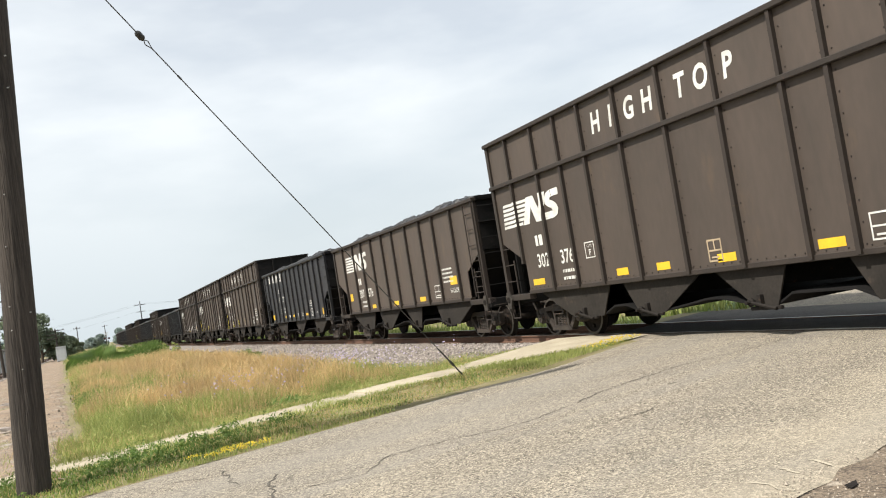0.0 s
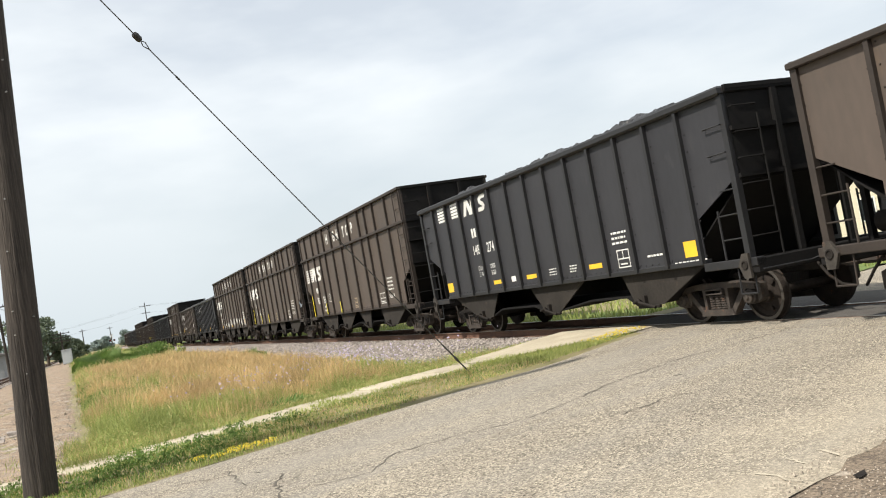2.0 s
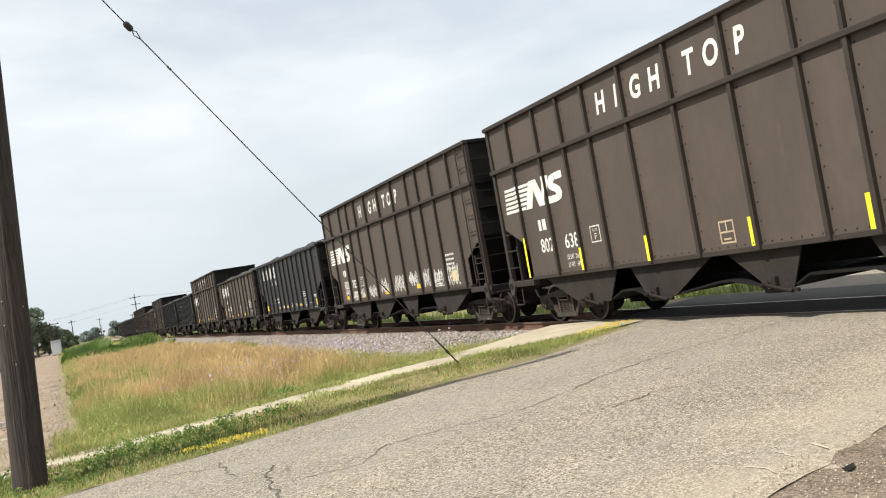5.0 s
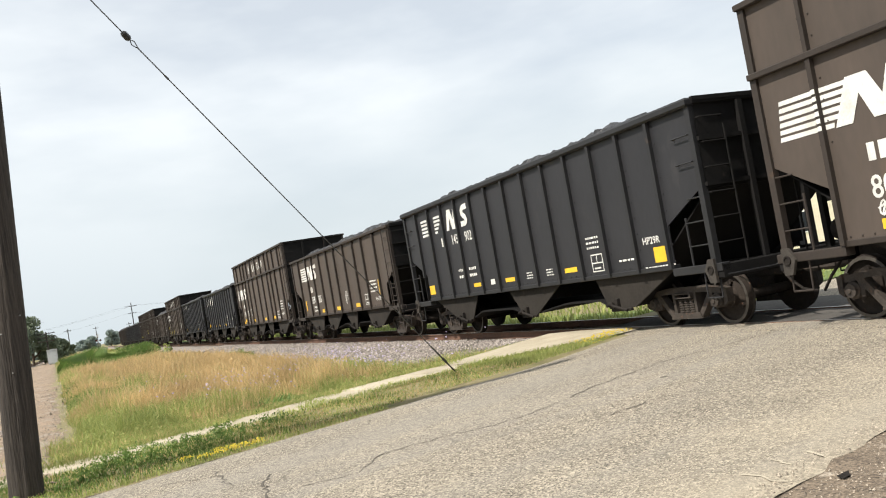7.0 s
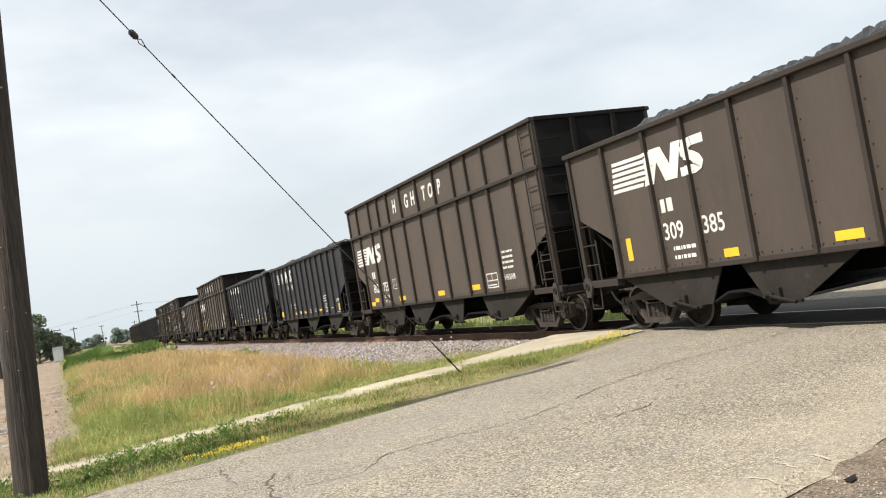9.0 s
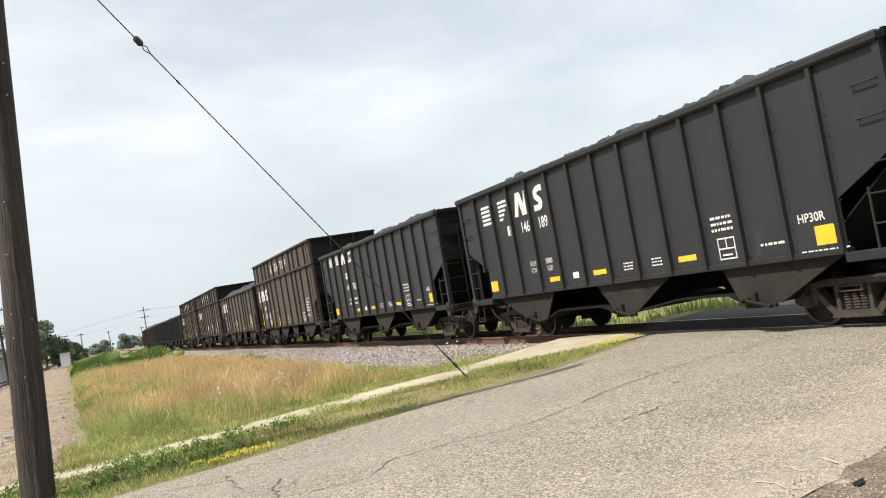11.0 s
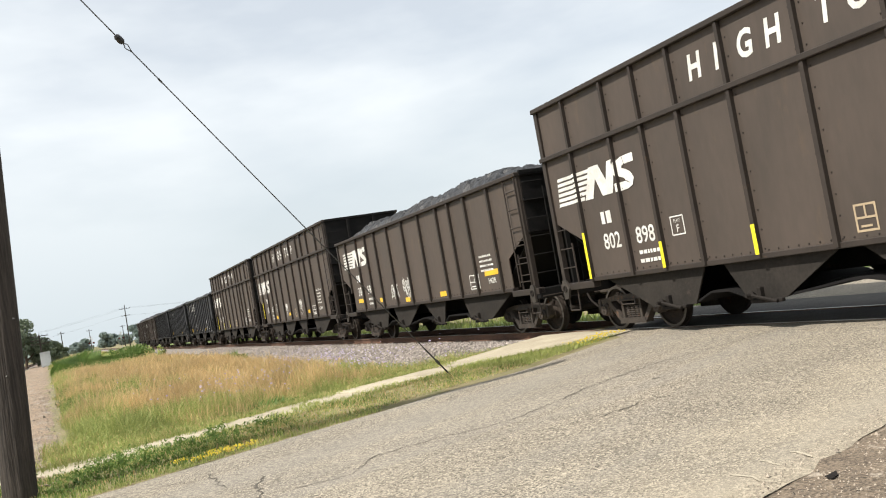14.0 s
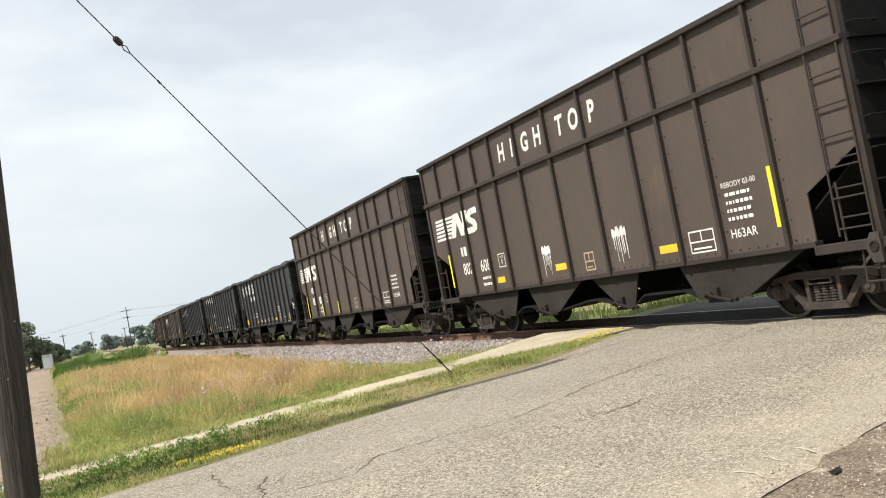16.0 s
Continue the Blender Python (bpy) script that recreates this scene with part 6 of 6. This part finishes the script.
def shed(x0, y0, x1, y1, h, wall, label):
    s = thing("shed", None, None, label, "shed")
    part("wall", Geo().box((x0, y0, -0.2), (x1, y1, h)), wall, s)
    part("roof", Geo().prism([(x0 - 0.3, h), (x1 + 0.3, h), ((x0 + x1) / 2, h + 1.1)], 1, y0 - 0.3, y1 + 0.3), ROOFING, s)
    for k in range(2):
        xx = x0 + (x1 - x0) * (0.25 + 0.45 * k)
        w = part("window", Geo().box((xx - 0.5, y0 - 0.05, 1.0), (xx + 0.5, y0 - 0.003, 2.0), 0.01), WHITE, s)
        part("pane", Geo().box((xx - 0.42, y0 - 0.06, 1.08), (xx + 0.42, y0 - 0.052, 1.92)), GLASS, w)
    part("door", Geo().box((x1 - 1.6, y0 - 0.04, -0.1), (x1 - 0.7, y0 - 0.003, 1.95), 0.01), SHED, s)


def house(x, y, label):
    s = thing("house", None, None, label, "house")
    w, d, h = 11.0, 8.0, 3.6
    part("wall", Geo().box((x, y, -0.2), (x + d, y + w, h)), SIDING, s)
    part("roof", Geo().prism([(x - 0.4, h), (x + d + 0.4, h), (x + d / 2, h + 2.0)], 1, y - 0.4, y + w + 0.4), ROOFING, s)
    for i in range(17):
        part("siding_board", Geo().box((x - 0.015, y + 0.02, 0.05 + i * 0.2), (x - 0.002, y + w - 0.02, 0.05 + i * 0.2 + 0.17)), SIDING, s)
    for k in range(3):
        yy = y + 1.8 + 3.6 * k
        win = part("window", Geo().box((x - 0.06, yy - 0.55, 0.95), (x - 0.018, yy + 0.55, 2.2), 0.01), WHITE, s)
        part("pane", Geo().box((x - 0.07, yy - 0.46, 1.03), (x - 0.062, yy + 0.46, 2.12)), GLASS, win)


utility_pole()
guy_wire()
far_top = line_pole(13.4, 232, 10.6, [(0.9, 2.6), (2.6, 2.0)], 0.4, "tall wooden line pole beyond the track")
near_left = line_pole(-7.3, 92, 7.6, [(0.5, 3.0), (2.2, 2.4)], -1.2, "leaning wooden line pole beside the second track")
tel_top = line_pole(-4.2, 152, 5.2, [(0.3, 2.6), (0.9, 2.6), (1.5, 2.6)], 0, "old telegraph pole with three crossarms")
line_pole(-1.7, 245, 7.0, [(0.5, 1.6)], 0, "slim line pole far down the track")
line_pole(6.6, 330, 8.0, [(0.5, 1.8)], 0, "slim line pole beyond the field")
line_pole(17.5, 330, 7.6, [(0.5, 1.8)], 0, "slim line pole beyond the second road")
for dz, dx in ((-0.7, -1.2), (-0.7, 1.2), (-2.5, -0.9)):
    span((far_top.x + dx, 232, far_top.z + dz), (-60 + dx, 205, far_top.z - 3.8 + dz), 2.2, 0.014, "thin dark overhead wire across the field")
    span((far_top.x + dx, 232, far_top.z + dz), (90 + dx, 245, far_top.z + 0.5 + dz), 1.6, 0.014, "thin dark overhead wire beyond the train")
span((near_left.x, 92, near_left.z - 0.5), (tel_top.x, 152, tel_top.z + 1.5), 0.6, 0.015, "thin dark wire along the second track")
cabinet(-3.75, 152, 1.45, 1.2, 2.15, "light grey steel signal cabinet beside the second track")
crossing_signal(5.4, 262, "railway crossing signal with crossed boards and lamps")
crossing_signal(13.4, 268, "railway crossing signal with pale boards beside the far road")
shed(-16.5, 118, -9.2, 126, 2.6, SHED, "low grey shed beyond the second track")
house(38, 29, "cream clapboard house beyond the track")
# the haze on these crowns comes from their leaf colours
for k, (x, y, hh, sp, mat) in enumerate((
        (-7.4, 172, 8.4, 3.6, LEAF), (-5.2, 178, 4.6, 2.4, LEAF), (-3.4, 190, 4.0, 2.2, LEAF), (-10.5, 165, 9.0, 4.0, LEAF), (-13.0, 128, 6.2, 3.0, LEAF), (-15.0, 140, 7.5, 3.5, LEAF),
        (-1.6, 215, 2.6, 1.5, LEAF), (3.0, 520, 4.6, 5.0, HAZE_LEAF), (7.0, 505, 5.6, 4.0, HAZE_LEAF), (15.0, 460, 7.2, 3.6, HAZE_LEAF), (20.5, 480, 5.6, 4.5, HAZE_LEAF), (25.5, 470, 4.2, 4.0, HAZE_LEAF), (20.5, 300, 6.2, 2.8, HAZE_LEAF),
        (26.0, 300, 6.5, 5.0, HAZE_LEAF), (34.0, 320, 7.0, 6.0, HAZE_LEAF), (-20.0, 300, 6.5, 6.0, HAZE_LEAF), (-12.0, 340, 5.5, 5.0, HAZE_LEAF), (48, 58, 9.0, 4.5, LEAF), (60, 30, 10.0, 5.0, LEAF), (52, 90, 9.0, 5.0, LEAF))):
    tree(x, y, hh, sp, 100 + k, mat, "leafy green tree beside the second track" if y < 250 and x < 0 else "leafy green tree beyond the main track" if y < 250 else "distant green tree with haze painted into its leaf colour", 5200 if y < 250 else 2600, 0.30 if y < 250 else 0.75)


# ---- litter on the shoulder ----
def litter():
    rnd = random.Random(9)
    vs = [(-0.10, -0.03, 0.004), (0.02, -0.06, 0.01), (0.13, -0.01, 0.03), (0.06, 0.05, 0.006), (-0.06, 0.05, 0.02)]
    rag = Geo()
    rag.add(vs + [(x, y, z + 0.006) for x, y, z in vs], [(4, 3, 2, 1, 0), (5, 6, 7, 8, 9)] + [(i, (i + 1) % 5, 5 + (i + 1) % 5, 5 + i) for i in range(5)])
    thing("rubber_scrap", rag, UNDER, "torn scrap of black rubber on the gravel", "scrap", at=pose(4.36, 4.42, -0.02, 0, 0, 25) @ Matrix.Scale(0.62, 4))
    rng = np.random.default_rng(77)
    n = 9000
    x, y, a, o = road_area(rng, n, 1.0, 9.0, ROAD_NEAR - 2.2, ROAD_NEAR + 0.24)
    s = rng.uniform(0.004, 0.011, n) * np.where(rng.random(n) < 0.04, 2.0, 1.0)
    tri = np.array([(0, 1, 3), (1, 2, 3), (2, 0, 3)])
    base = np.array([(1, 0, -0.2), (-0.6, 0.8, -0.2), (-0.5, -0.9, -0.2), (0.1, 0.1, 0.8)])
    v = base[None] * s[:, None, None] * rng.uniform(0.5, 1.4, (n, 4, 3))
    z = np.where(o > ROAD_NEAR, 0.004, -0.022)
    v += np.stack([x, y, z], -1)[:, None]
    f = (tri[None] + 4 * np.arange(n)[:, None, None]).reshape(-1, 3)
    tagged(new("loose_gravel", raw_mesh("loose_gravel", v.reshape(-1, 3).tolist(), f.tolist(), GRIT)), "loose gravel along the road's edge", "gravel", kind="stuff")
    n = 6500
    x, y = -0.5 - 4.8 * rng.random(n), 13.5 + 40 * rng.random(n) ** 1.6
    s = rng.uniform(0.010, 0.03, n) * np.where(rng.random(n) < 0.04, 2.4, 1.0)
    v = base[None] * s[:, None, None] * rng.uniform(0.5, 1.4, (n, 4, 3)) + np.stack([x, y, height_of(x, y) + 0.045], -1)[:, None]
    f = (tri[None] + 4 * np.arange(n)[:, None, None]).reshape(-1, 3)
    tagged(new("dirt_stones", raw_mesh("dirt_stones", v.reshape(-1, 3).tolist(), f.tolist(), GRIT)), "small stones strewn over the dirt strip", "stones", kind="stuff")
    rng = np.random.default_rng(78)
    for k in range(7):
        p = Geo()
        r = rng.uniform(0.08, 0.2)
        p.add([(r * rng.uniform(0.6, 1.2) * sx, r * rng.uniform(0.6, 1.2) * sy, r * rng.uniform(0.3, 0.8) * sz) for sx in (-1, 1) for sy in (-1, 1) for sz in (-0.2, 1)], [(0, 1, 3, 2), (4, 6, 7, 5), (0, 4, 5, 1), (2, 3, 7, 6), (0, 2, 6, 4), (1, 5, 7, 3)])
        thing("stone", p, STONE, "rough grey stone lying on the dirt strip", "stone", "stones on the dirt", at=pose(rng.uniform(-4.5, -1.3), rng.uniform(17, 40), -0.10, 0, 0, rng.uniform(0, 360)))


litter()


# ---- what moves ----
def motions():
    """The train rolls past; its wheels turn as it goes."""
    for i, (car, kind, place) in enumerate(cars):
        h = KINDS[kind]["length"] / 2
        walk(car, [(t, pose(XC, place - h - s, RZ + 0.004)) for t, s in RUN])
        if i > 15:
            continue
        for truck in car.children:
            for ws in truck.children:
                if ws.name.startswith("wheelset"):
                    y = ws.location.y
                    walk(ws, [(f / FPS, pose(0, y, WHEEL_R, math.degrees(run_at(f / FPS) / WHEEL_R))) for f in range(0, 481)])


motions()
